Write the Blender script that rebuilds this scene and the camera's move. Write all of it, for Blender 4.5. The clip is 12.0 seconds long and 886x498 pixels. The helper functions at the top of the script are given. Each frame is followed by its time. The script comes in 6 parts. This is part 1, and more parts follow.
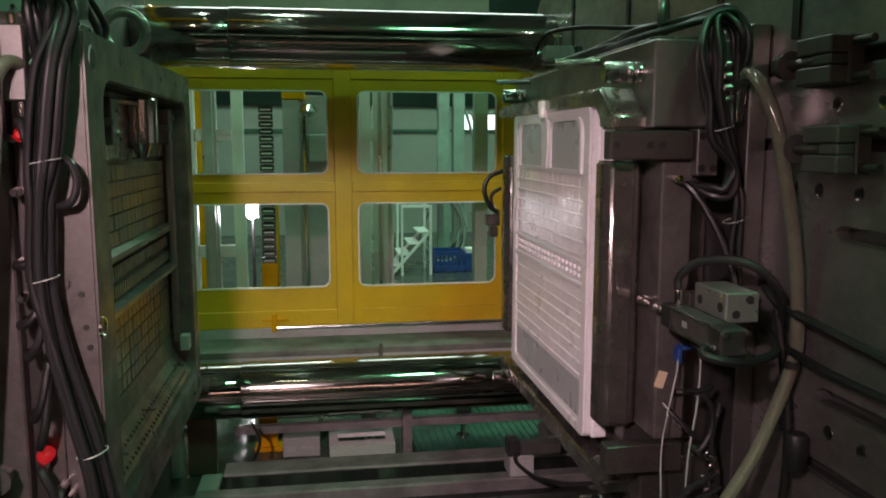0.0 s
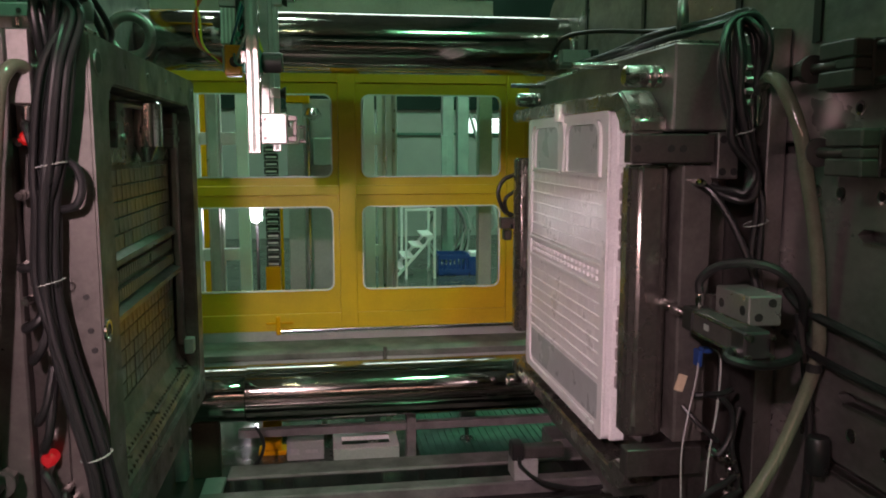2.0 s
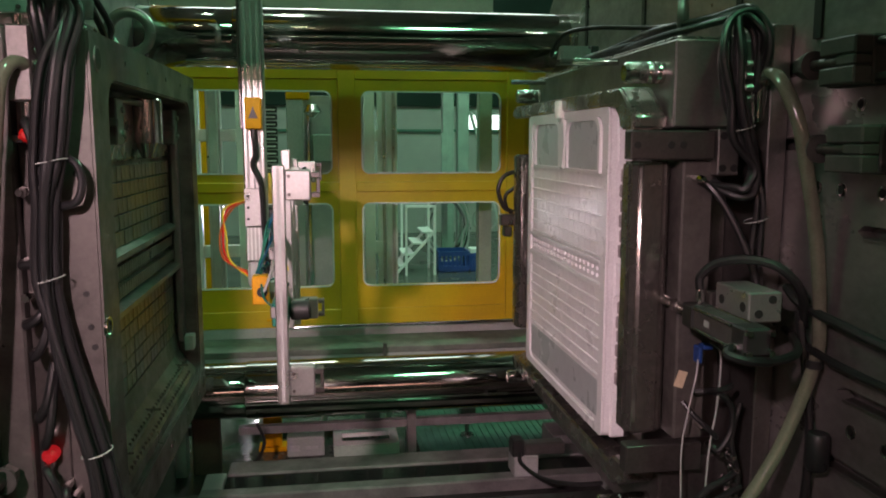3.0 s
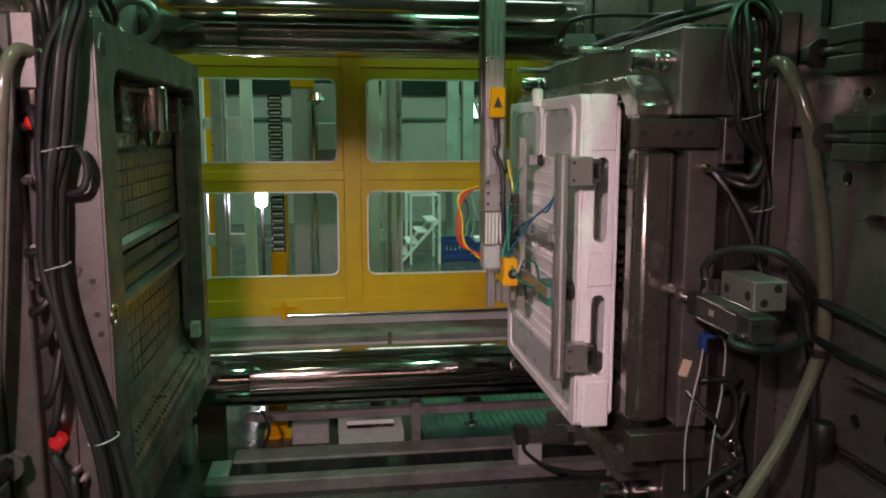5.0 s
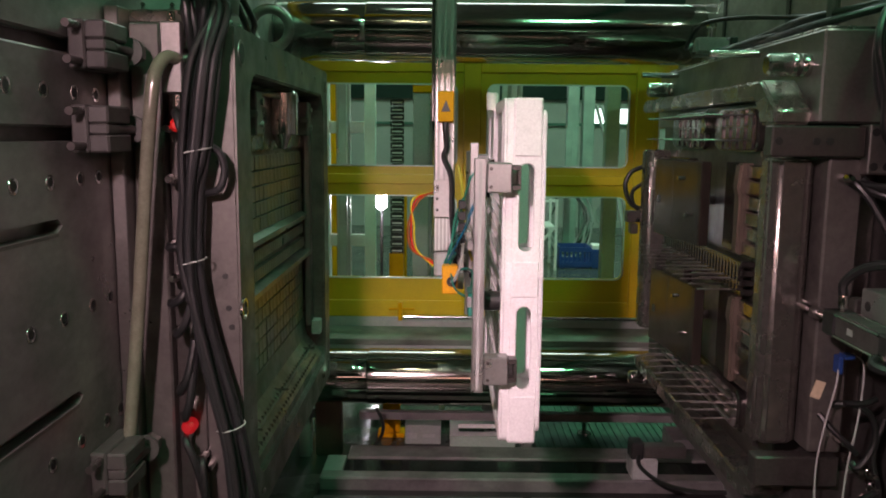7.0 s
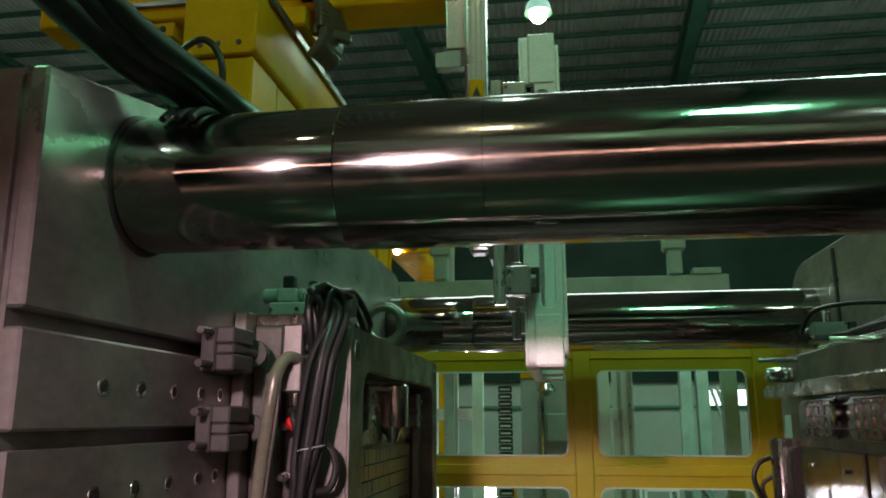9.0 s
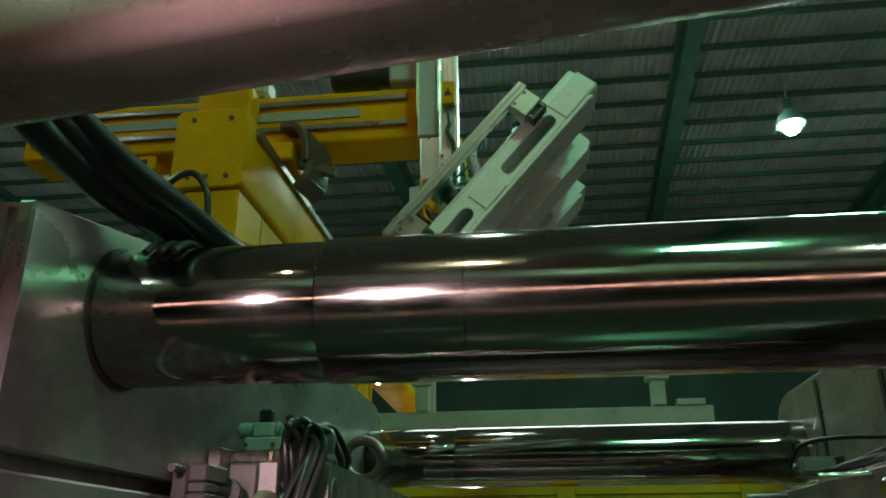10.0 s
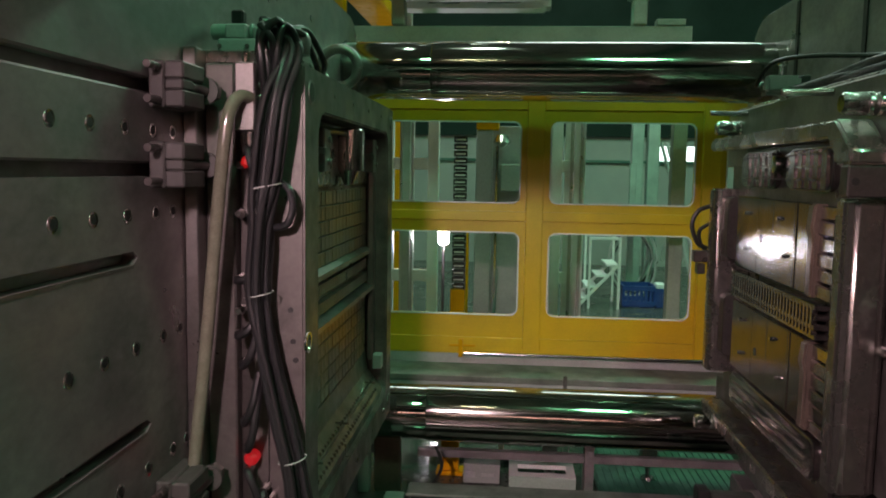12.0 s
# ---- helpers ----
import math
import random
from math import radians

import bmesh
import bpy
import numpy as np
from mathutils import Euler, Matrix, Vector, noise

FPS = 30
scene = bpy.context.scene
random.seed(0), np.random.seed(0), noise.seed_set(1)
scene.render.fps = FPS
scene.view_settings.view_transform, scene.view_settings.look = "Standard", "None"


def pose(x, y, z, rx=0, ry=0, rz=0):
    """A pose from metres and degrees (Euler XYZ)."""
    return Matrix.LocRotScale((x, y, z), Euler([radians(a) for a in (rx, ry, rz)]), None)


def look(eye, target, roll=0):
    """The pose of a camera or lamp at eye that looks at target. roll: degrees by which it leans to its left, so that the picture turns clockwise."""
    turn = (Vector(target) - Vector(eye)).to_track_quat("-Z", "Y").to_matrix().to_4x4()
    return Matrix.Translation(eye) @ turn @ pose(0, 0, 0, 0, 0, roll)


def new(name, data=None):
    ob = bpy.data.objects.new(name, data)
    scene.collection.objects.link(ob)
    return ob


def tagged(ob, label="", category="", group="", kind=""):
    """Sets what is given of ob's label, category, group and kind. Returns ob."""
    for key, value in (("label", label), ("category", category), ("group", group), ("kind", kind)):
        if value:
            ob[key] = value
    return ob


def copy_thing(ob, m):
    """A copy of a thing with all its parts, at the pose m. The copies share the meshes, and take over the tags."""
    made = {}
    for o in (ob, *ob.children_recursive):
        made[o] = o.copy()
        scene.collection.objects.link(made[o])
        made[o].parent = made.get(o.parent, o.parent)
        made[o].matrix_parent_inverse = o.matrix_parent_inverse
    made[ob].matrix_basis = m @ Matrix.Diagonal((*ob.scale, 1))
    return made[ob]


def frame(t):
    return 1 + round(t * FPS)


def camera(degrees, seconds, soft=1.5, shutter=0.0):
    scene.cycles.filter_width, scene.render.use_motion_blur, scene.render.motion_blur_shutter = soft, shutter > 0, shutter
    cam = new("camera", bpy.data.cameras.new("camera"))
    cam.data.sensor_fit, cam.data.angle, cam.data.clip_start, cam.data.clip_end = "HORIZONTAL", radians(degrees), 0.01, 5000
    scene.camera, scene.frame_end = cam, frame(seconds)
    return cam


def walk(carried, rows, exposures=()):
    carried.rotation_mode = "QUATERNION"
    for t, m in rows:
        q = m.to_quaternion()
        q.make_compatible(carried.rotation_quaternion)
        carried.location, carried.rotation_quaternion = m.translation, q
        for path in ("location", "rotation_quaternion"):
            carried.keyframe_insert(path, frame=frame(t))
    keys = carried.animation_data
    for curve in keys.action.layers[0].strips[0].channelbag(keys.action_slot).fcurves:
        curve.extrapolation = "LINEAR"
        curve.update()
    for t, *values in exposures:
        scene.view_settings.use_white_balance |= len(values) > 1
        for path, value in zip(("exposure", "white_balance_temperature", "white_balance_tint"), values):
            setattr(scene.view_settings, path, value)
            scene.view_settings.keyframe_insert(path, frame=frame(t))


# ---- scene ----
cam = camera(58.5, 12.0, soft=1.9)
PIVOT = Vector((0.0, 0.0, 2.05))


def gaze(yaw, pitch, roll):
    """The pose of the camera on its tripod head: the lens sits 0.1 m ahead of the head's axes."""
    y, p = radians(yaw), radians(pitch)
    ahead = Vector((-math.sin(y) * math.cos(p), math.cos(y) * math.cos(p), math.sin(p)))
    eye = PIVOT + 0.1 * ahead
    return look(eye, eye + ahead, roll)


PATH = [
    (0.0, -8.69, -7.64, 0.0), (0.5, -8.81, -7.57, -0.06), (1.0, -8.64, -7.41, -0.02), (1.5, -8.41, -7.4, -0.02),
    (2.0, -8.4, -7.4, 0.0), (2.5, -8.39, -7.46, -0.01), (3.0, -8.39, -7.64, -0.02), (3.5, -8.38, -7.93, -0.02),
    (5.5, -7.6, -8.53, 0.09), (6.0, -5.65, -8.56, 0.23), (6.5, -2.65, -8.47, 0.54), (6.7, -1.58, -8.34, 0.57),
    (8.3, 7.71, 0.15, 0.19), (8.5, 7.82, 3.59, 0.1), (9.0, 7.96, 12.1, -0.1), (9.5, 8.06, 20.19, -0.55),
    (10.0, 6.58, 21.28, -0.3), (10.5, 5.49, 16.11, 0.1), (11.0, 5.1, 6.2, 0.5), (11.5, 4.88, -1.78, 0.8),
    (12.0, 4.77, -5.62, 0.95)]
walk(cam, [(t, gaze(*row)) for t, *row in PATH])

# ---- light ----
world = bpy.data.worlds.new("world")
scene.world = world
world.use_nodes = True
world.node_tree.nodes["Background"].inputs[0].default_value = (0.5, 0.65, 0.6, 1)
world.node_tree.nodes["Background"].inputs[1].default_value = 0.02
scene.view_settings.exposure = 0.0


def area_lamp(name, m, sx, sy, watts, colour, spread=180):
    data = bpy.data.lights.new(name, "AREA")
    data.shape, data.size, data.size_y = "RECTANGLE", sx, sy
    data.energy, data.color, data.spread = watts, colour, radians(spread)
    ob = new(name, data)
    ob.matrix_world = m
    return ob


GREEN = (0.27, 1.0, 0.5)
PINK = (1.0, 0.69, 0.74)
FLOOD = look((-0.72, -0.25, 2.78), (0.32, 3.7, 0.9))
# high bay lamps of the hall, and the work lamp on the operator's side
area_lamp("high_bay_light", pose(4.1, 9.5, 8.0), 1.0, 1.0, 330, GREEN)
area_lamp("high_bay_light", pose(1.8, -1.5, 8.0), 0.8, 0.8, 195, GREEN)
area_lamp("high_bay_light", pose(-5.5, 5.0, 8.0), 0.8, 0.8, 160, GREEN)
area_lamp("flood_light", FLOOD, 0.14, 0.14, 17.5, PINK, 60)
# Fill with no fitting, added to brighten the hall behind the gate.
area_lamp("hall_fill_light", pose(0.8, 11.5, 8.6), 6, 3, 265, (0.8, 1.0, 0.92))


# ---- materials ----
def material(name, colour, rough=0.5, metal=0.0, vary=0.25, scale=6.0, bump=0.1, fine=60.0, dirt=None, dirt_amount=0.45,
             stretch=(1, 1, 1), rough_vary=0.12, spec=0.5):
    """Two scales of variation: broad stains and fine grain, in object space and metres."""
    m = bpy.data.materials.new(name)
    m.use_nodes = True
    nt = m.node_tree
    bsdf = nt.nodes["Principled BSDF"]
    link = nt.links.new
    geo = nt.nodes.new("ShaderNodeTexCoord")
    mp = nt.nodes.new("ShaderNodeMapping")
    mp.inputs["Scale"].default_value = stretch
    link(geo.outputs["Object"], mp.inputs[0])
    big = nt.nodes.new("ShaderNodeTexNoise")
    big.inputs["Scale"].default_value, big.inputs["Detail"].default_value, big.inputs["Roughness"].default_value = scale, 6, 0.62
    small = nt.nodes.new("ShaderNodeTexNoise")
    small.inputs["Scale"].default_value, small.inputs["Detail"].default_value = fine, 3
    link(mp.outputs[0], big.inputs["Vector"]), link(mp.outputs[0], small.inputs["Vector"])
    dark = dirt or tuple(c * (1 - vary) for c in colour)
    ramp = nt.nodes.new("ShaderNodeValToRGB")
    ramp.color_ramp.elements[0].position, ramp.color_ramp.elements[1].position = dirt_amount - 0.17, dirt_amount + 0.17
    ramp.color_ramp.elements[0].color, ramp.color_ramp.elements[1].color = (*dark, 1), (*colour, 1)
    link(big.outputs["Fac"], ramp.inputs[0])
    mix = nt.nodes.new("ShaderNodeMixRGB")
    mix.blend_type, mix.inputs[0].default_value = "MULTIPLY", 0.35
    grain = nt.nodes.new("ShaderNodeMapRange")
    grain.inputs["From Min"].default_value, grain.inputs["From Max"].default_value = 0.3, 0.7
    grain.inputs["To Min"].default_value, grain.inputs["To Max"].default_value = 0.7, 1.1
    link(small.outputs["Fac"], grain.inputs[0])
    link(ramp.outputs[0], mix.inputs[1]), link(grain.outputs[0], mix.inputs[2])
    link(mix.outputs[0], bsdf.inputs["Base Color"])
    rr = nt.nodes.new("ShaderNodeMapRange")
    rr.inputs["From Min"].default_value, rr.inputs["From Max"].default_value = 0.3, 0.7
    rr.inputs["To Min"].default_value, rr.inputs["To Max"].default_value = min(1, rough + rough_vary), max(0.02, rough - rough_vary)
    link(big.outputs["Fac"], rr.inputs[0])
    link(rr.outputs[0], bsdf.inputs["Roughness"])
    bsdf.inputs["Metallic"].default_value = metal
    bsdf.inputs["Specular IOR Level"].default_value = spec
    if bump:
        bp = nt.nodes.new("ShaderNodeBump")
        bp.inputs["Strength"].default_value, bp.inputs["Distance"].default_value = bump, 0.002
        link(small.outputs["Fac"], bp.inputs["Height"])
        link(bp.outputs[0], bsdf.inputs["Normal"])
    return m


def glow(name, colour, strength):
    m = bpy.data.materials.new(name)
    m.use_nodes = True
    b = m.node_tree.nodes["Principled BSDF"]
    b.inputs["Base Color"].default_value = (0.8, 0.8, 0.8, 1)
    b.inputs["Emission Color"].default_value = (*colour, 1)
    b.inputs["Emission Strength"].default_value = strength
    return m


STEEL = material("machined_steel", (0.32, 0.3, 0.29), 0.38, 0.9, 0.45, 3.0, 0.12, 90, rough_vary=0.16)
PLATEN = material("platen_steel", (0.37, 0.345, 0.34), 0.42, 0.7, 0.62, 3.2, 0.22, 45, stretch=(1, 0.6, 1), rough_vary=0.2)
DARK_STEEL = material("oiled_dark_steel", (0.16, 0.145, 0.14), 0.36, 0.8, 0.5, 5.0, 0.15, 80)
WORN_STEEL = material("worn_mould_steel", (0.38, 0.35, 0.33), 0.27, 0.9, 0.6, 7.0, 0.2, 60, rough_vary=0.2)
WET_STEEL = material("oil_wet_core_steel", (0.36, 0.32, 0.31), 0.15, 0.95, 0.55, 9.0, 0.5, 38, rough_vary=0.1)
RIM_STEEL = material("oily_rim_steel", (0.18, 0.165, 0.155), 0.44, 0.55, 0.6, 6.0, 0.18, 70, rough_vary=0.18)
CORE_PLATE = material("brown_oiled_plate", (0.12, 0.1, 0.085), 0.17, 0.75, 0.6, 9.0, 0.2, 70, rough_vary=0.07)
BROWN_STEEL = material("browned_steel", (0.2, 0.155, 0.125), 0.42, 0.6, 0.35, 6.0, 0.15, 80)
BAR = material("chromed_bar", (0.41, 0.405, 0.375), 0.105, 1.0, 0.5, 7.0, 0.03, 120, stretch=(0.4, 1.6, 1.6), rough_vary=0.09)
CHROME = material("chrome", (0.62, 0.6, 0.58), 0.16, 1.0, 0.2, 8, 0.03, 120)
ALU = material("aluminium_profile", (0.52, 0.52, 0.51), 0.35, 0.85, 0.15, 8, 0.03, 120)
YELLOW = material("yellow_gate_paint", (0.66, 0.43, 0.012), 0.38, 0, 0.2, 2.5, 0.03, 120)
ROBOT_YELLOW = material("yellow_robot_paint", (0.72, 0.36, 0.006), 0.36, 0, 0.25, 3, 0.02, 120, spec=0.06)
WHITE_PLASTIC = material("white_plastic", (0.86, 0.85, 0.86), 0.35, 0, 0.08, 6, 0.04, 150)
RUBBER = material("black_rubber", (0.015, 0.015, 0.016), 0.42, 0, 0.4, 9, 0.08, 120)
BLACK = material("black_paint", (0.02, 0.02, 0.02), 0.5, 0, 0.4, 9, 0.05, 120)
MESH_HOSE = material("clear_braided_hose", (0.17, 0.17, 0.125), 0.14, 0, 0.25, 20, 0.1, 160, spec=1.0)
# Grey darkened to carry the shade that the lower clamp sits in.
CLAMP_GREY = material("shade_dark_clamp_grey", (0.085, 0.08, 0.076), 0.5, 0.2, 0.35, 8, 0.1, 80)
BED_GREY = material("stained_grey_paint", (0.19, 0.18, 0.175), 0.42, 0, 0.55, 6, 0.1, 60)
GREY_PAINT = material("grey_machine_paint", (0.42, 0.43, 0.42), 0.5, 0, 0.3, 3, 0.05, 90)
LIGHT_GREEN = material("pale_green_paint", (0.3, 0.38, 0.34), 0.5, 0, 0.3, 3, 0.05, 90)
CONCRETE = material("oily_concrete", (0.075, 0.08, 0.072), 0.2, 0, 0.5, 1.6, 0.05, 40, rough_vary=0.15)
LEDGE_STONE = material("weathered_ledge", (0.17, 0.175, 0.155), 0.7, 0, 0.5, 5.0, 0.2, 50)
WALL_SHEET = material("pale_wall_sheet", (0.34, 0.37, 0.34), 0.6, 0, 0.15, 1.0, 0.03, 60)
ROOF_SHEET = material("roof_sheet", (0.66, 0.68, 0.66), 0.5, 0.1, 0.4, 1.5, 0.05, 30)
PURLIN = material("green_roof_steel", (0.05, 0.15, 0.11), 0.5, 0, 0.3, 2, 0.05, 60)
WHITE_PAINT = material("white_paint", (0.78, 0.8, 0.78), 0.4, 0, 0.12, 4, 0.03, 80)
BLUE = material("blue_plastic", (0.02, 0.065, 0.26), 0.4, 0, 0.2, 6, 0.05, 90)
GREEN_MAT = material("green_mat", (0.015, 0.11, 0.065), 0.6, 0, 0.3, 8, 0.2, 60)
ORANGE_TILE = material("brown_insert_plate", (0.2, 0.15, 0.095), 0.36, 0.6, 0.4, 9, 0.08, 90)


for wm in (WHITE_PLASTIC,):
    wb = wm.node_tree.nodes["Principled BSDF"]
    wb.inputs["Subsurface Weight"].default_value = 0.5
    wb.inputs["Subsurface Radius"].default_value = (0.03, 0.03, 0.03)


# ---- building helpers ----
def part(name, bm, mat, parent=None, label="", smooth=False):
    me = bpy.data.meshes.new(name)
    bm.normal_update()
    bm.to_mesh(me)
    bm.free()
    me.materials.append(mat)
    if smooth:
        for p in me.polygons:
            p.use_smooth = True
        me.set_sharp_from_angle(angle=radians(35))
    ob = new(name, me)
    if parent:
        ob.parent = parent
    if label:
        ob["label"] = label
    return ob


def thing(name, m, label, category, group="", kind=""):
    ob = new(name)
    ob.empty_display_size = 0.1
    ob.matrix_world = m
    return tagged(ob, label, category, group, kind)


def boxes(specs, bevel=0.004, segs=1):
    """One mesh from boxes given as (x0, x1, y0, y1, z0, z1)."""
    bm = bmesh.new()
    for x0, x1, y0, y1, z0, z1 in specs:
        vs = [bm.verts.new(p) for p in ((x0, y0, z0), (x1, y0, z0), (x1, y1, z0), (x0, y1, z0), (x0, y0, z1), (x1, y0, z1), (x1, y1, z1), (x0, y1, z1))]
        for f in ((3, 2, 1, 0), (4, 5, 6, 7), (0, 1, 5, 4), (1, 2, 6, 5), (2, 3, 7, 6), (3, 0, 4, 7)):
            bm.faces.new([vs[i] for i in f])
    if bevel:
        bmesh.ops.bevel(bm, geom=bm.edges[:], offset=bevel, segments=segs, affect="EDGES", clamp_overlap=True)
    return bm


def box(*spec, bevel=0.004, segs=1):
    return boxes([spec], bevel, segs)


def lathe(profile, axis="x", segs=32, at=(0, 0, 0)):
    """Turns (along, radius) pairs round an axis."""
    bm = bmesh.new()
    rings = []
    for a, r in profile:
        ring = []
        for i in range(segs):
            c, s = math.cos(2 * math.pi * i / segs) * r, math.sin(2 * math.pi * i / segs) * r
            p = {"x": (a, c, s), "y": (s, a, c), "z": (c, s, a)}[axis]
            ring.append(bm.verts.new((p[0] + at[0], p[1] + at[1], p[2] + at[2])))
        rings.append(ring)
    for r0, r1 in zip(rings, rings[1:]):
        for i in range(segs):
            j = (i + 1) % segs
            bm.faces.new((r0[i], r0[j], r1[j], r1[i]))
    bm.faces.new(rings[0][::-1]), bm.faces.new(rings[-1])
    bmesh.ops.recalc_face_normals(bm, faces=bm.faces[:])
    return bm


def join(*bms):
    out = bms[0]
    for b in bms[1:]:
        me = bpy.data.meshes.new("tmp")
        b.to_mesh(me)
        b.free()
        out.from_mesh(me)
        bpy.data.meshes.remove(me)
    return out


def smooth_line(points, steps=8):
    pts = [Vector(p) for p in points]
    pts = [2 * pts[0] - pts[1]] + pts + [2 * pts[-1] - pts[-2]]
    out = []
    for i in range(1, len(pts) - 2):
        p0, p1, p2, p3 = pts[i - 1:i + 3]
        for k in range(steps):
            u = k / steps
            out.append(0.5 * (2 * p1 + (p2 - p0) * u + (2 * p0 - 5 * p1 + 4 * p2 - p3) * u * u + (3 * p1 - p0 - 3 * p2 + p3) * u ** 3))
    out.append(pts[-2])
    return out


def tube(points, r, segs=10, steps=8):
    line = smooth_line(points, steps)
    bm = bmesh.new()
    rings, side = [], None
    for i, p in enumerate(line):
        d = (line[min(i + 1, len(line) - 1)] - line[max(i - 1, 0)]).normalized()
        if side is None:
            side = d.orthogonal().normalized()
        side = (side - d * side.dot(d)).normalized()
        up = d.cross(side)
        rings.append([bm.verts.new(p + r * (math.cos(2 * math.pi * k / segs) * side + math.sin(2 * math.pi * k / segs) * up)) for k in range(segs)])
    for r0, r1 in zip(rings, rings[1:]):
        for i in range(segs):
            j = (i + 1) % segs
            bm.faces.new((r0[i], r0[j], r1[j], r1[i]))
    bm.faces.new(rings[0][::-1]), bm.faces.new(rings[-1])
    bmesh.ops.recalc_face_normals(bm, faces=bm.faces[:])
    return bm


def prism(outline, axis, a0, a1, bevel=0.0, segs=1):
    """Extrudes an outline: axis 'x' takes (y, z) pairs, 'y' takes (x, z), 'z' takes (x, y)."""
    bm = bmesh.new()

    def put(p, a):
        return {"x": (a, p[0], p[1]), "y": (p[0], a, p[1]), "z": (p[0], p[1], a)}[axis]
    lo = [bm.verts.new(put(p, a0)) for p in outline]
    hi = [bm.verts.new(put(p, a1)) for p in outline]
    bm.faces.new(lo[::-1]), bm.faces.new(hi)
    for i in range(len(lo)):
        j = (i + 1) % len(lo)
        bm.faces.new((lo[i], lo[j], hi[j], hi[i]))
    bmesh.ops.recalc_face_normals(bm, faces=bm.faces[:])
    if bevel:
        bmesh.ops.bevel(bm, geom=bm.edges[:], offset=bevel, segments=segs, affect="EDGES", clamp_overlap=True)
    return bm


def rounded(y0, y1, z0, z1, r, n=5, corners=(1, 1, 1, 1)):
    """Outline of a rectangle with rounded corners (lower left, lower right, upper right, upper left)."""
    out = []
    for k, (cy, cz, a0) in enumerate(((y0, z0, 180), (y1, z0, 270), (y1, z1, 0), (y0, z1, 90))):
        if not corners[k]:
            out.append((cy, cz))
            continue
        my, mz = cy + (r if cy == y0 else -r), cz + (r if cz == z0 else -r)
        for i in range(n + 1):
            a = radians(a0 + 90 * i / n)
            out.append((my + r * math.cos(a), mz + r * math.sin(a)))
    return out


def ring_prism(outer, inner, axis, a0, a1):
    """A plate with an opening: two outlines with the same number of points."""
    bm = bmesh.new()

    def put(p, a):
        return {"x": (a, p[0], p[1]), "y": (p[0], a, p[1]), "z": (p[0], p[1], a)}[axis]
    o0, o1 = [bm.verts.new(put(p, a0)) for p in outer], [bm.verts.new(put(p, a1)) for p in outer]
    i0, i1 = [bm.verts.new(put(p, a0)) for p in inner], [bm.verts.new(put(p, a1)) for p in inner]
    for i in range(len(outer)):
        j = (i + 1) % len(outer)
        for q in ((o0[i], o0[j], i0[j], i0[i]), (o1[i], i1[i], i1[j], o1[j]), (o0[i], o1[i], o1[j], o0[j]), (i0[i], i0[j], i1[j], i1[i])):
            bm.faces.new(q)
    bmesh.ops.recalc_face_normals(bm, faces=bm.faces[:])
    return bm


def sharp_bevel(bm, offset, segs=2, angle=40):
    es = [e for e in bm.edges if len(e.link_faces) == 2 and e.calc_face_angle(0) > radians(angle)]
    bmesh.ops.bevel(bm, geom=es, offset=offset, segments=segs, affect="EDGES", clamp_overlap=True)
    return bm


def lean(bm, m):
    bmesh.ops.transform(bm, matrix=m, verts=bm.verts[:])
    return bm


# ---- hall ----
DARK_WALL = material("dark_green_cladding", (0.016, 0.034, 0.027), 0.6, 0, 0.3, 1.0, 0.03, 40, spec=0.1)
LAMP_GLOW = glow("lamp_glow", (0.75, 1.0, 0.8), 210.0)
WARM_GLOW = glow("warm_lamp_glow", (1.0, 0.9, 0.55), 110.0)
WINDOW_GLOW = glow("daylight_window", (0.85, 1.0, 0.95), 2.6)
# Glow of the band added on the south wall, behind the camera.
WARM_BAND_GLOW = glow("warm_band_glow", (1.0, 0.5, 0.4), 9.0)
RED_GLOW = glow("red_light_glow", (1.0, 0.02, 0.03), 0.3)
RED_GLOW.node_tree.nodes["Principled BSDF"].inputs["Base Color"].default_value = (0.12, 0.002, 0.003, 1)
TUBE_GLOW = glow("fluorescent_tube", (1.0, 0.93, 1.0), 300.0)


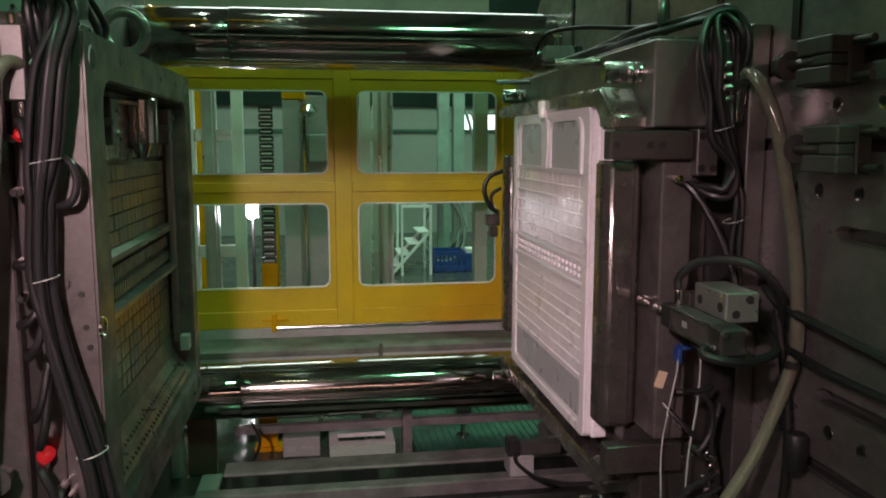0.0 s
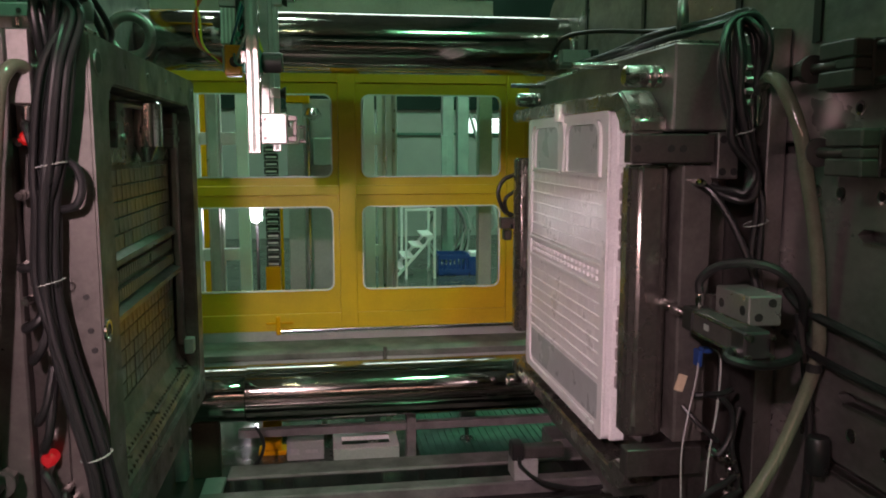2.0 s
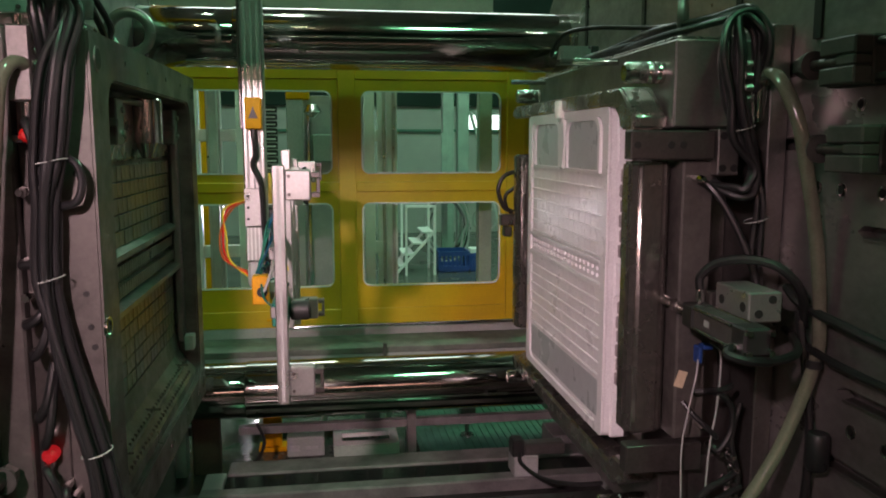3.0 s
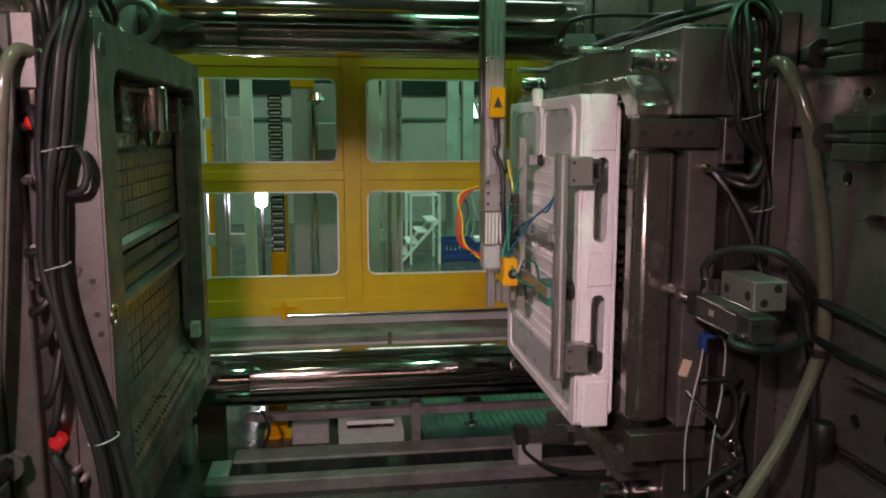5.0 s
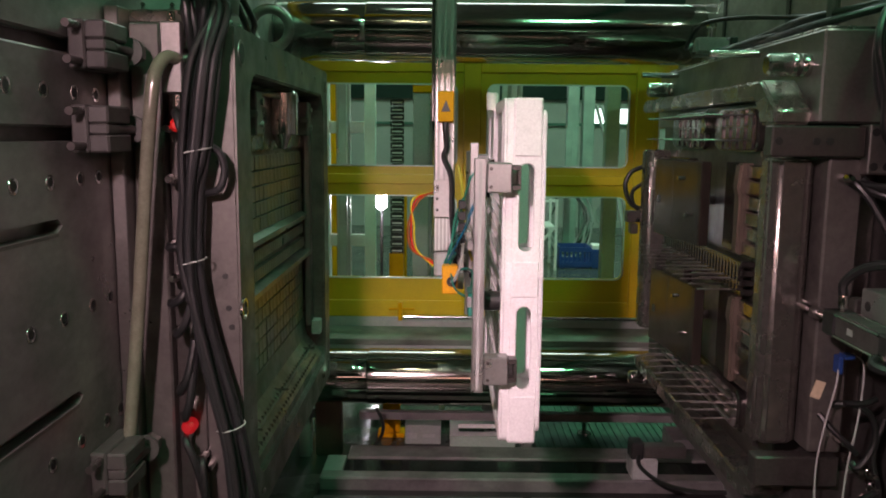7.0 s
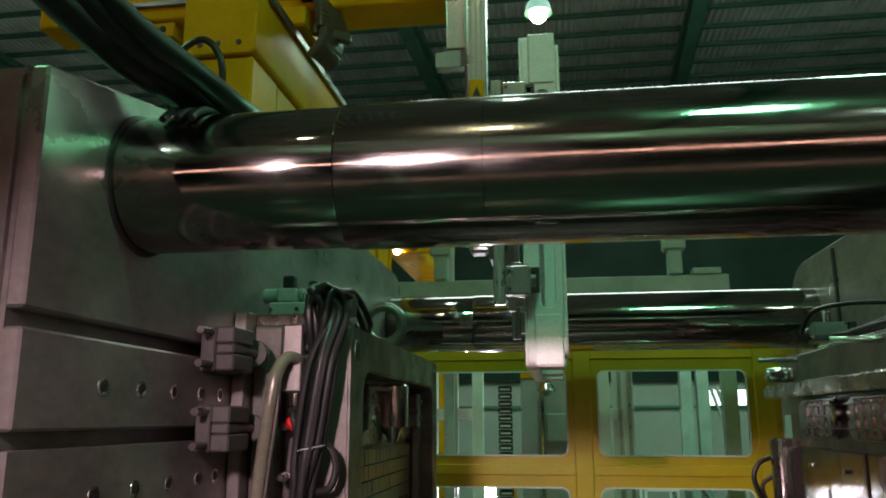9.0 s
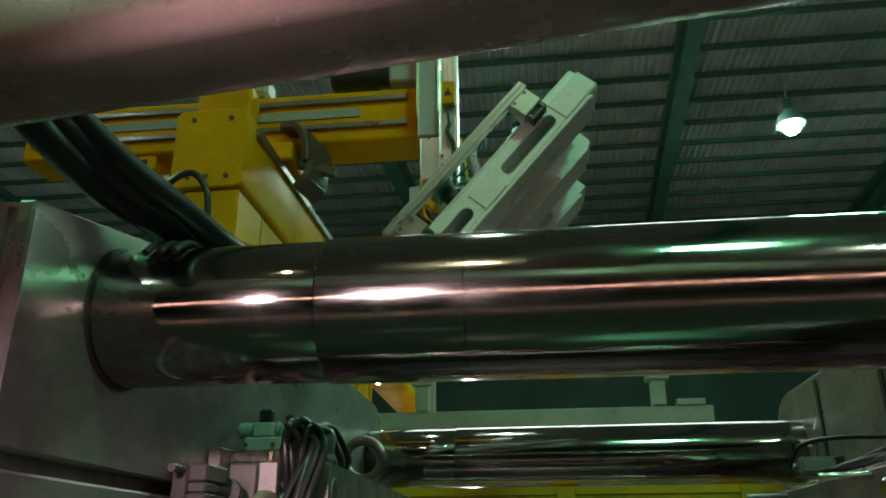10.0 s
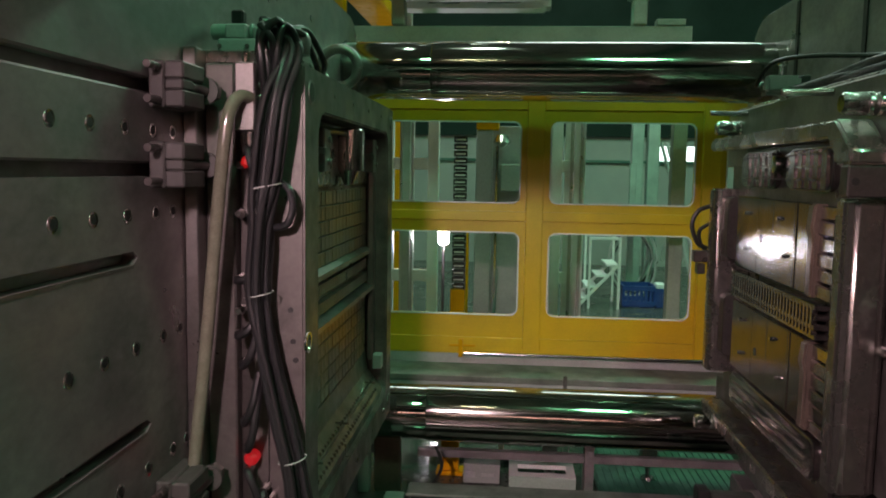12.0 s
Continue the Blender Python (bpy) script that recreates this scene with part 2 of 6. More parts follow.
def hall():
    tagged(part("ground", box(-14, 16, -12, 24, -0.3, 0.0, bevel=0), CONCRETE), "grey concrete factory floor under the machine", "floor", kind="structure")
    for name, spec in (("wall_north", (-14.2, 16.2, 18.0, 18.2, 0, 9.6)), ("wall_south", (-14.2, 16.2, -12.2, -12.0, 0, 9.6)),
                       ("wall_west", (-14.2, -14.0, -12.0, 18.0, 0, 9.6)), ("wall_east", (16.0, 16.2, -12.0, 18.0, 0, 9.6))):
        tagged(part(name, box(*spec, bevel=0), WALL_SHEET if name == "wall_north" else DARK_WALL), "pale grey-green sheet wall of the factory hall" if name == "wall_north" else "dark green sheet wall of the factory hall", "wall", kind="structure")
    tagged(part("trim", boxes([(-10, 12, 17.93, 18.0, 2.28, 2.34), (-10, 12, 17.94, 18.0, 1.0, 1.05)], 0), PURLIN),
           "dark green rails along the hall wall", "wall rail", kind="structure")
    tagged(part("wall_cladding", box(-14.0, 16.0, 17.9, 17.99, 2.85, 9.3, bevel=0), DARK_WALL), "dark green sheet cladding on the upper hall wall", "wall", kind="structure")
    for i, (x0, x1) in enumerate(((-0.25, 0.35), (3.15, 4.2), (-4.2, -2.6), (6.5, 7.8))):
        w = thing("window_%d" % (i + 1), pose(0, 0, 0), "bright daylight window strip in the hall wall", "window", kind="structure")
        part("pane", box(x0, x1, 17.92, 17.98, 2.34, 2.66, bevel=0), WINDOW_GLOW, w)
        part("frame", boxes([(x0 - 0.05, x1 + 0.05, 17.9, 17.99, 2.66, 2.72), (x0 - 0.05, x0, 17.9, 17.99, 2.34, 2.66), (x1, x1 + 0.05, 17.9, 17.99, 2.34, 2.66)], 0), GREY_PAINT, w)
    # Unseen glowing strip, added for the long warm streak along the tie bars.
    w = thing("window_5", pose(0, 0, 0), "unseen glowing band added to streak the tie bars", "window", kind="structure")
    part("pane", box(-11, 14, -11.98, -11.93, 3.55, 3.85, bevel=0), WARM_BAND_GLOW, w)
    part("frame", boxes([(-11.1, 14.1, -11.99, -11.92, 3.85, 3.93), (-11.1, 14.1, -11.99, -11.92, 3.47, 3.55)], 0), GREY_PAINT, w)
    bm = bmesh.new()
    rows = []
    for i in range(1000):
        x, z = -14 + 30 * i / 999, 9.3 + (0.06 if i % 4 in (0, 1) else 0.0)
        rows.append([bm.verts.new((x, y, z)) for y in (-12.0, 18.0)])
    for a, b in zip(rows, rows[1:]):
        bm.faces.new((a[0], a[1], b[1], b[0]))
    tagged(part("ceiling", bm, ROOF_SHEET), "corrugated metal roof sheets over green steel purlins", "roof", kind="structure")
    for k in range(38):
        y = -10.5 + 0.75 * k
        tagged(part("purlin", boxes([(-14, 16, y, y + 0.03, 9.225, 9.29), (-14, 16, y, y + 0.07, 9.21, 9.224)], 0), PURLIN), "dark green steel roof purlin", "purlin", "roof purlins", "structure")
    for x in (-11.3, -7.1, -2.9, 2.1, 6.5, 11.0):
        r = thing("rafter", pose(x, 4, 0, 0, 0, -3) @ pose(0, -4, 0), "dark green steel roof rafter", "rafter", "roof rafters", "structure")
        part("flange", box(-0.12, 0.12, -12, 18, 8.72, 8.74, bevel=0), PURLIN, r)
        part("web", box(-0.012, 0.012, -12, 18, 8.74, 9.06, bevel=0), PURLIN, r)
        part("flange", box(-0.12, 0.12, -12, 18, 9.06, 9.2, bevel=0), PURLIN, r)


hall()


def high_bay(x, y, mat, tone):
    t = thing("high_bay_lamp", pose(x, y, 8.2), tone, "ceiling lamp", "high bay lamps")
    part("shade", lathe([(0.051, 0.22), (0.2, 0.18), (0.32, 0.08), (0.45, 0.07), (0.5, 0.07)], "z", 24), PURLIN, t, smooth=True)
    part("lamp_glass", lathe([(-0.1, 0.012), (-0.09, 0.055), (-0.06, 0.095), (-0.01, 0.122), (0.05, 0.125)], "z", 24), mat, t, "glowing lamp glass", smooth=True)
    part("rod", box(-0.015, 0.015, -0.015, 0.015, 0.5, 1.1), GREY_PAINT, t)


for bx, by, warm in ((4.1, 11.3, 0), (-0.1, 11.5, 1), (-6.5, 11.5, 0), (8.4, 11.2, 0), (4.1, 4.0, 0), (-0.4, 4.6, 0), (-6.5, 4.2, 0), (4.1, -3.5, 0), (-0.6, -3.0, 1), (-6.5, -3.4, 0)):
    high_bay(bx, by, WARM_GLOW if warm else LAMP_GLOW, "warm glowing high bay lamp under the roof" if warm else "greenish glowing high bay lamp under the roof")


def white_frame(x0, x1, y, z1, label):
    t = thing("take_out_machine", pose(0, y, 0), label, "frame", "white frames behind the gate")
    for a, b in ((x0, x0 + 0.1), (x1 - 0.1, x1)):
        part("post", box(a, b, -0.05, 0.05, 0, z1), WHITE_PAINT, t)
    part("post", box((x0 + x1) / 2 - 0.03, (x0 + x1) / 2 + 0.03, -0.03, 0.03, 0.0, z1), WHITE_PAINT, t)
    for z in (0.25, 1.0, 2.05, 2.9):
        part("rung", box(x0 + 0.1, x1 - 0.1, -0.035, 0.035, z, z + 0.11), WHITE_PAINT, t)
    for i in range(2):
        part("guide_rail", box(x0 + 0.17 + 0.09 * i, x0 + 0.2 + 0.09 * i, -0.09, -0.06, 0.1, z1 - 0.2), ALU, t)
    return t


white_frame(-1.2, -0.675, 7.5, 3.1, "white steel uprights of the neighbouring take-out machine")
white_frame(0.37, 0.68, 7.6, 3.2, "white steel frame behind the yellow gate")


def cable_chain(x, y, z0, z1):
    t = thing("cable_chain", pose(x, y, 0), "black plastic cable chain with light crossbars hanging upright", "cable chain")
    n = 22
    for i in range(n):
        z = z0 + (z1 - z0) * i / n
        part("link", boxes([(-0.06, -0.045, -0.03, 0.03, z, z + 0.05), (0.045, 0.06, -0.03, 0.03, z, z + 0.05), (-0.045, 0.045, 0.02, 0.03, z, z + 0.055)], 0), BLACK, t)
        part("crossbar", box(-0.045, 0.045, -0.034, -0.024, z + 0.018, z + 0.03, bevel=0), WHITE_PAINT, t)
    part("bracket", box(-0.07, 0.06, -0.05, 0.05, z0 - 0.35, z0, bevel=0.005), ROBOT_YELLOW, t, "yellow bracket")
    part("stand", box(-0.05, 0.05, -0.04, 0.04, 0.0, z0 - 0.35), GREY_PAINT, t)


cable_chain(-0.455, 7.2, 0.98, 2.36)


def lift_column():
    t = thing("lift_column", pose(-0.25, 8.0, 0), "beige machine column with a yellow head and copper rail", "column")
    part("column", box(-0.1, 0.06, -0.08, 0.08, 0, 2.45, bevel=0.008), WALL_SHEET, t)
    part("head", box(-0.1, 0.12, -0.1, 0.1, 2.45, 2.75, bevel=0.01), ROBOT_YELLOW, t, "yellow head")
    part("rail", box(0.09, 0.12, -0.06, -0.03, 0, 2.4), CHROME, t)
    part("copper_pipe", lathe([(0, 0.015), (1.6, 0.015)], "z", 10, (-0.17, -0.04, 0.0)), ROBOT_YELLOW, t)
    part("lamp_bowl", lathe([(0, 0.02), (0.05, 0.09), (0.12, 0.05)], "z", 16, (0.15, -0.12, 2.28)), CHROME, t, smooth=True)
    part("control_box", box(0.14, 0.36, -0.02, 0.12, 1.85, 2.12, bevel=0.01), WALL_SHEET, t, "beige control box")
    part("back_plate", box(-0.02, 0.42, 0.14, 0.18, 0.0, 2.5), GREY_PAINT, t)


lift_column()

work_lamp = thing("work_lamp", pose(-0.79, 9.4, 1.27), "glaring bare work lamp on a stand", "lamp")
part("bulb", lathe([(-0.1, 0.02), (-0.06, 0.065), (0.06, 0.065), (0.1, 0.02)], "z", 16), TUBE_GLOW, work_lamp, smooth=True)
part("reflector", box(-0.07, 0.07, 0.09, 0.11, -0.1, 0.13), GREY_PAINT, work_lamp)
part("stand", box(-0.018, 0.018, 0.111, 0.15, -1.27, 0.16), BLACK, work_lamp)


def stairs():
    t = thing("step_ladder", pose(1.0, 12.5, 0), "white steel step platform with handrail", "steps")
    for i in range(4):
        part("tread", box(0.02 + 0.15 * i, 0.2 + 0.15 * i, -0.35, 0.35, 0.17 * (i + 1) - 0.03, 0.17 * (i + 1)), WHITE_PAINT, t)
    for y in (-0.37, 0.37):
        part("stringer", prism([(0.0, 0.0), (0.06, 0.0), (0.68, 0.68), (0.68, 0.74)], "y", y - 0.015, y + 0.015), WHITE_PAINT, t)
        part("leg", box(0.64, 0.68, y - 0.02, y + 0.02, 0, 1.05), WHITE_PAINT, t)
        part("leg", box(0.2, 0.235, y - 0.02, y + 0.02, 0, 1.05), WHITE_PAINT, t)
        part("handrail", box(0.2, 0.68, y - 0.02, y + 0.02, 1.05, 1.09), WHITE_PAINT, t)


stairs()

coil = thing("hose_coil", pose(2.02, 13.3, 0.02), "dark coiled hoses leaning against a post", "hose coil")
for k in range(7):
    rad = 0.5 + 0.035 * random.uniform(-1, 1) - 0.02 * k
    pts = [(0.03 * random.uniform(-1, 1) + rad * 0.72 * math.cos(a), 0.05 * k - 0.15, 0.62 + rad * 1.12 * math.sin(a)) for a in [2 * math.pi * i / 14 for i in range(15)]]
    part("loop", tube(pts, 0.022, 8, 3), RUBBER if k % 2 else GREY_PAINT, coil)
part("hook_post", box(-0.05, 0.05, 0.2, 0.28, -0.02, 2.2), LIGHT_GREEN, coil)


def crate(x, w, h, filled):
    t = thing("crate", pose(x, 12.6, 0), "blue plastic crate on the floor" + (" with white parts in it" if filled else ""), "crate", "blue crates")
    part("base", box(-w / 2, w / 2, -0.25, 0.25, 0.0, 0.03), BLUE, t)
    for s in (-1, 1):
        part("side_wall", box(s * w / 2 - 0.012, s * w / 2 + 0.012, -0.25, 0.25, 0.03, h), BLUE, t)
        part("lower_rail", box(-w / 2, w / 2, s * 0.25 - 0.012, s * 0.25 + 0.012, 0.03, 0.1, bevel=0), BLUE, t)
        part("upper_rail", box(-w / 2, w / 2, s * 0.25 - 0.016, s * 0.25 + 0.016, h - 0.07, h, bevel=0), BLUE, t)
        for i in range(7):
            part("slat", box(-w / 2 + w * i / 7, -w / 2 + w * i / 7 + 0.03, s * 0.25 - 0.012, s * 0.25 + 0.012, 0.1, h - 0.07, bevel=0), BLUE, t)
    if filled:
        part("parts_inside", boxes([(-0.1, 0.05, -0.1, 0.1, h - 0.05, h + 0.06), (0.03, 0.12, -0.15, 0.0, h - 0.05, h + 0.04)], 0.015), WHITE_PLASTIC, t, "white moulded parts")


crate(2.0, 0.48, 0.33, False)
crate(2.38, 0.24, 0.3, True)
for gx in (2.17, 2.44):
    tagged(part("column", box(gx - 0.11, gx + 0.09, 14.0, 14.2, 0, 2.95, bevel=0.01), LIGHT_GREEN), "pale green steel hall column", "column", "hall columns", "structure")
for gx in (2.62, 2.72):
    tagged(part("leaning_pole", tube([(gx, 14.4, 2.6), (gx + 0.25, 14.2, 1.6), (gx + 0.55, 13.9, 0.02)], 0.03, 8, 4), GREY_PAINT), "grey pole leaning by the hall column", "pole")
fan = thing("wall_fan", pose(2.95, 14.6, 0.62), "round dark floor fan", "fan")
part("fan_ring", tube([(0.22 * math.cos(a), 0, 0.22 * math.sin(a)) for a in [2 * math.pi * i / 16 for i in range(17)]], 0.02, 8, 2), GREY_PAINT, fan)
part("hub", lathe([(-0.05, 0.05), (0.05, 0.07)], "y", 12), BLACK, fan)
part("foot", box(-0.03, 0.03, -0.05, 0.05, -0.62, -0.2), BLACK, fan)


# ---- machine ----
Y0, Y1, ZTOP = 1.45, 5.23, 2.97


def platen(name, x_face, s, label, slots, rows):
    """Thick steel plate with T-slots; s is the way its mould face looks."""
    t = thing(name, pose(0, 0, 0), label, "machine platen")

    def span(a, b):
        return min(x_face - s * a, x_face - s * b), max(x_face - s * a, x_face - s * b)
    b0, b1 = span(0.045, 0.6)
    crown = [p for p in rounded(Y0, Y1, 2.278, ZTOP, 0.3, 6, (0, 0, 1, 0))][:-1] + [(2.45, ZTOP), (Y0, 2.77)]
    part("back_plate", sharp_bevel(prism([(Y0, 0.25), (Y1, 0.25)] + crown[2:], "x", b0, b1), 0.012, 2, 40), PLATEN, t)
    f0, f1 = span(0.0, 0.041)
    part("face_plate", prism(crown, "x", f0, f1, 0.006), PLATEN, t)
    part("face_plate", box(f0, f1, Y0, Y1, 2.048, 2.243, bevel=0.006), PLATEN, t)
    lower = []
    for z, end in slots:
        lower += [(Y0, z + 0.018), (end - 0.025, z + 0.018), (end, z), (end - 0.025, z - 0.018), (Y0, z - 0.018)]
    part("face_plate", prism(lower + [(Y0, 0.25), (Y1, 0.25), (Y1, 2.013), (Y0, 2.013)], "x", f0, f1), PLATEN, t)
    for z, end in slots:
        part("slot_lip", prism([(x_face + s * 0.0015, z - 0.0275), (x_face + s * 0.0015, z - 0.0185), (x_face - s * 0.03, z - 0.0165), (x_face - s * 0.03, z - 0.0178), (x_face - s * 0.002, z - 0.0185), (x_face - s * 0.001, z - 0.0275)], "y", Y0 + 0.002, end - 0.026), STEEL, t, "bright worn slot lip")
    for zs, ys in rows:
        for y in ys:
            ring = lathe([(0.0, 0.021), (0.002 * s, 0.02), (0.0005 * s, 0.0125), (-0.012 * s, 0.0115)], "x", 16, (x_face, y, zs))
            h = part("bolt_hole", ring, CHROME, t, smooth=True)
            # Proud black disc, painted for the darkness inside the hole.
            part("dark_bore_disc", lathe([(0.0, 0.0125), (0.0012 * s, 0.0125)], "x", 16, (x_face, y + 0.003, zs + 0.001)), BLACK, h)
    return t


fixed_platen = platen("fixed_platen", -1.0, 1, "dark machined steel platen with T-slots and bolt holes",
                      ((1.797, 2.135), (1.32, 2.195), (0.84, 2.195)),
                      ((2.14, (1.74, 1.905, 2.075, 2.236, 2.366)), (1.91, (1.74, 1.91, 2.08, 2.245, 2.36)), (1.552, (1.783, 1.945, 2.112, 2.279, 2.397)), (1.195, (2.009, 2.171, 2.332, 2.43)), (1.0, (1.78, 1.95, 2.12))))
part("foot", box(-1.55, -1.1, 1.7, 5.0, 0.0, 0.26), GREY_PAINT, fixed_platen)
moving_platen = platen("moving_platen", 1.45, -1, "dark machined steel moving platen with T-slots and bolt holes",
                       ((1.797, 2.06), (1.335, 2.1), (1.12, 2.17)),
                       ((2.14, (1.9, 2.08)), (1.905, (1.97, 2.14, 2.25)), (1.235, (1.89, 2.03))))
part("foot", box(1.55, 2.0, 1.7, 5.0, 0.06, 0.26), GREY_PAINT, moving_platen)
for y in (2.29, 2.75, 3.6, 4.4):
    # Black strip laid on the face for the shade in each upright slot.
    part("dark_slot_strip", box(1.4425, 1.449, y - 0.018, y + 0.018, 2.34, 2.94, bevel=0), BLACK, moving_platen)


def tie_bar(y, z):
    t = thing("tie_bar", pose(0, y, z), "polished chromed steel tie bar between the platens", "tie bar", "tie bars")
    part("sleeve", lathe([(-1.0, 0.160), (-0.985, 0.166), (-0.482, 0.1665), (-0.48, 0.1655)], "x", 64), BAR, t, smooth=True)
    # Black ring painted for the dark recess where bar meets platen.
    part("root_gap_ring", lathe([(-0.9995, 0.174), (-0.995, 0.173), (-0.993, 0.1665)], "x", 48), BLACK, t, "black ring drawn for the dark gap round the bar", smooth=True)
    part("collar", lathe([(-0.4797, 0.1685), (-0.476, 0.1715), (-0.1525, 0.1718), (-0.1518, 0.1712)], "x", 64), BAR, t, smooth=True)
    part("shaft", lathe([(-0.1516, 0.1714), (-0.151, 0.1722), (4.3, 0.1725)], "x", 64), BAR, t, smooth=True)
    return t


for y in (1.85, 4.84):
    tie_bar(y, 2.63)
    tie_bar(y, 0.56)


def gate():
    t = thing("safety_gate", pose(0, 5.5, 0), "yellow painted steel safety gate with four windows", "safety gate")
    xs = [(-1.12, -1.0), (0.1, 0.215), (1.25, 1.37), (2.4, 2.5)]
    for x0, x1 in xs:
        part("post", box(x0, x1, -0.04, 0.04, 0.79, 2.56), YELLOW, t)
    for a, b in zip(xs, xs[1:]):
        for z0, z1 in ((2.455, 2.56), (1.71, 1.775), (0.79, 0.905)):
            part("rail", box(a[1], b[0], -0.032, 0.032, z0, z1), YELLOW, t)
        for z0, z1, w0, w1 in ((1.775, 2.455, 1.835, 2.375), (0.905, 1.71, 1.065, 1.63)):
            m = 0.045
            out = rounded(a[1] + 0.001, b[0] - 0.001, z0 + 0.001, z1 - 0.001, 0.002, 5)
            ins = rounded(a[1] + m, b[0] - m, w0, w1, 0.05, 5)
            part("panel", ring_prism(out, ins, "y", -0.018, 0.018), YELLOW, t)
            part("window_seal", ring_prism(rounded(a[1] + m - 0.006, b[0] - m + 0.006, w0 - 0.006, w1 + 0.006, 0.055, 5), rounded(a[1] + m + 0.004, b[0] - m - 0.004, w0 + 0.004, w1 - 0.004, 0.045, 5), "y", -0.022, -0.0185), WHITE_PAINT, t, "pale window edge strip")
    bolt = part("drop_bolt", boxes([(-0.335, -0.305, -0.09, -0.045, 0.775, 0.9), (-0.4, -0.22, -0.075, -0.06, 0.845, 0.86)], 0.004), ROBOT_YELLOW, t)
    part("latch_rod", lathe([(-0.3, 0.012), (1.35, 0.012)], "x", 12, (0, -0.085, 0.802)), CHROME, t)
    part("gate_foot", box(-1.12, 2.5, -0.03, 0.03, 0.72, 0.789), GREY_PAINT, t)


gate()


def bed():
    ledge = thing("bed_ledge", pose(0, 0, 0), "weathered grey machine bed ledge under the gate", "machine bed")
    part("ledge_top", box(-1.6, 2.6, 5.12, 5.62, 0.68, 0.72), LEDGE_STONE, ledge)
    part("ledge_face", box(-1.6, 2.6, 5.13, 5.2, 0.63, 0.679), GREY_PAINT, ledge, "pale grey ledge face")
    for x in (-1.5, 2.4):
        part("ledge_leg", box(x, x + 0.12, 5.3, 5.55, 0.0, 0.68), GREY_PAINT, ledge)
    for x in (-0.72, -0.3, 0.32, 0.62, 1.05):
        part("bracket", box(x, x + 0.05, 5.4, 5.5, 0.35, 0.68), GREY_PAINT, ledge)
    part("clip", boxes([(0.36, 0.385, 5.095, 5.115, 0.6, 0.75), (0.33, 0.41, 5.09, 5.112, 0.64, 0.665)], 0.003), DARK_STEEL, ledge)
    rails = thing("bed_rails", pose(0, 0, 0), "grey painted machine bed beams over an oily tray", "machine bed")
    part("rail", box(-0.56, 1.9, 5.0, 5.06, 0.215, 0.265), BED_GREY, rails)
    part("post", box(0.5, 0.56, 4.98, 5.1, 0.0, 0.34), BED_GREY, rails)
    part("beam", box(-0.58, 1.9, 4.56, 4.74, 0.03, 0.15, bevel=0.008), BED_GREY, rails)
    part("beam", box(-0.7, 2.2, 4.27, 4.37, 0.03, 0.15, bevel=0.008), BED_GREY, rails)
    part("drain_tray", box(-0.7, 2.2, 4.11, 4.265, 0.03, 0.08, bevel=0), OIL, rails, "dark oily steel tray")
    part("beam", box(-0.7, 2.2, 3.9, 4.1, 0.03, 0.13, bevel=0.008), DARK_STEEL, rails)
    part("oil_tray", box(-0.58, 2.2, 4.375, 4.555, 0.03, 0.138, bevel=0), OIL, rails, "dark oily steel tray")
    part("end_stop", box(-0.7, -0.585, 4.375, 4.6, 0.03, 0.145, bevel=0.006), LIGHT_GREEN, rails, "pale green end stop")
    part("beam", box(-1.0, 2.2, 3.55, 3.7, 0.05, 0.13, bevel=0.008), BED_GREY, rails)
    part("slide_way", box(-1.0, 2.2, 2.6, 3.5, 0.05, 0.12), DARK_STEEL, rails)
    part("cross_beam", box(1.4, 1.54, 4.745, 4.995, 0.06, 0.2), BED_GREY, rails)
    part("side_post", box(-0.93, -0.86, 4.9, 5.0, 0.0, 0.36), LIGHT_GREEN, rails, "pale green post")
    part("side_rail", box(-1.2, -0.78, 5.01, 5.07, 0.22, 0.28), LIGHT_GREEN, rails)
    part("cable_post", box(-0.83, -0.66, 4.92, 4.98, 0.0, 0.4, bevel=0.01), BROWN_STEEL, rails, "rusty brown cable post")
    mat = thing("floor_mat", pose(0, 0, 0), "green ribbed rubber floor mat", "mat")
    part("mat_base", box(0.6, 2.6, 5.0, 7.4, 0.002, 0.02, bevel=0), GREEN_MAT, mat)
    for i in range(40):
        x = 0.62 + 0.049 * i
        part("rib", box(x, x + 0.02, 5.02, 7.38, 0.02, 0.03, bevel=0), GREEN_MAT, mat)
    part("mat_edge", box(0.6, 2.6, 4.97, 5.0, 0.002, 0.022, bevel=0), YELLOW, mat, "yellow edge")
    stand = thing("stand_foot", pose(0.95, 5.3, 0), "pale green adjustable machine foot", "machine foot")
    part("leg", box(-0.05, 0.05, -0.05, 0.05, 0.12, 0.6), LIGHT_GREEN, stand)
    part("screw", lathe([(0.03, 0.016), (0.13, 0.016)], "z", 10), CHROME, stand)
    part("pad", lathe([(0.02, 0.05), (0.035, 0.045)], "z", 16), CHROME, stand)
    copy_thing(stand, pose(0.3, 5.35, 0))
    yb = thing("floor_bollard", pose(-0.37, 5.3, 0), "yellow steel foot bracket", "bracket")
    part("plate", box(-0.09, 0.09, -0.06, 0.06, 0.0, 0.03), ROBOT_YELLOW, yb)
    part("upright", box(-0.06, 0.06, -0.04, 0.04, 0.03, 0.45), ROBOT_YELLOW, yb)
    jb = thing("junction_box", pose(-0.15, 5.2, 0.0), "small white terminal box on the floor", "box")
    part("body", box(-0.12, 0.12, -0.07, 0.07, 0.0, 0.13, bevel=0.006), WALL_SHEET, jb)
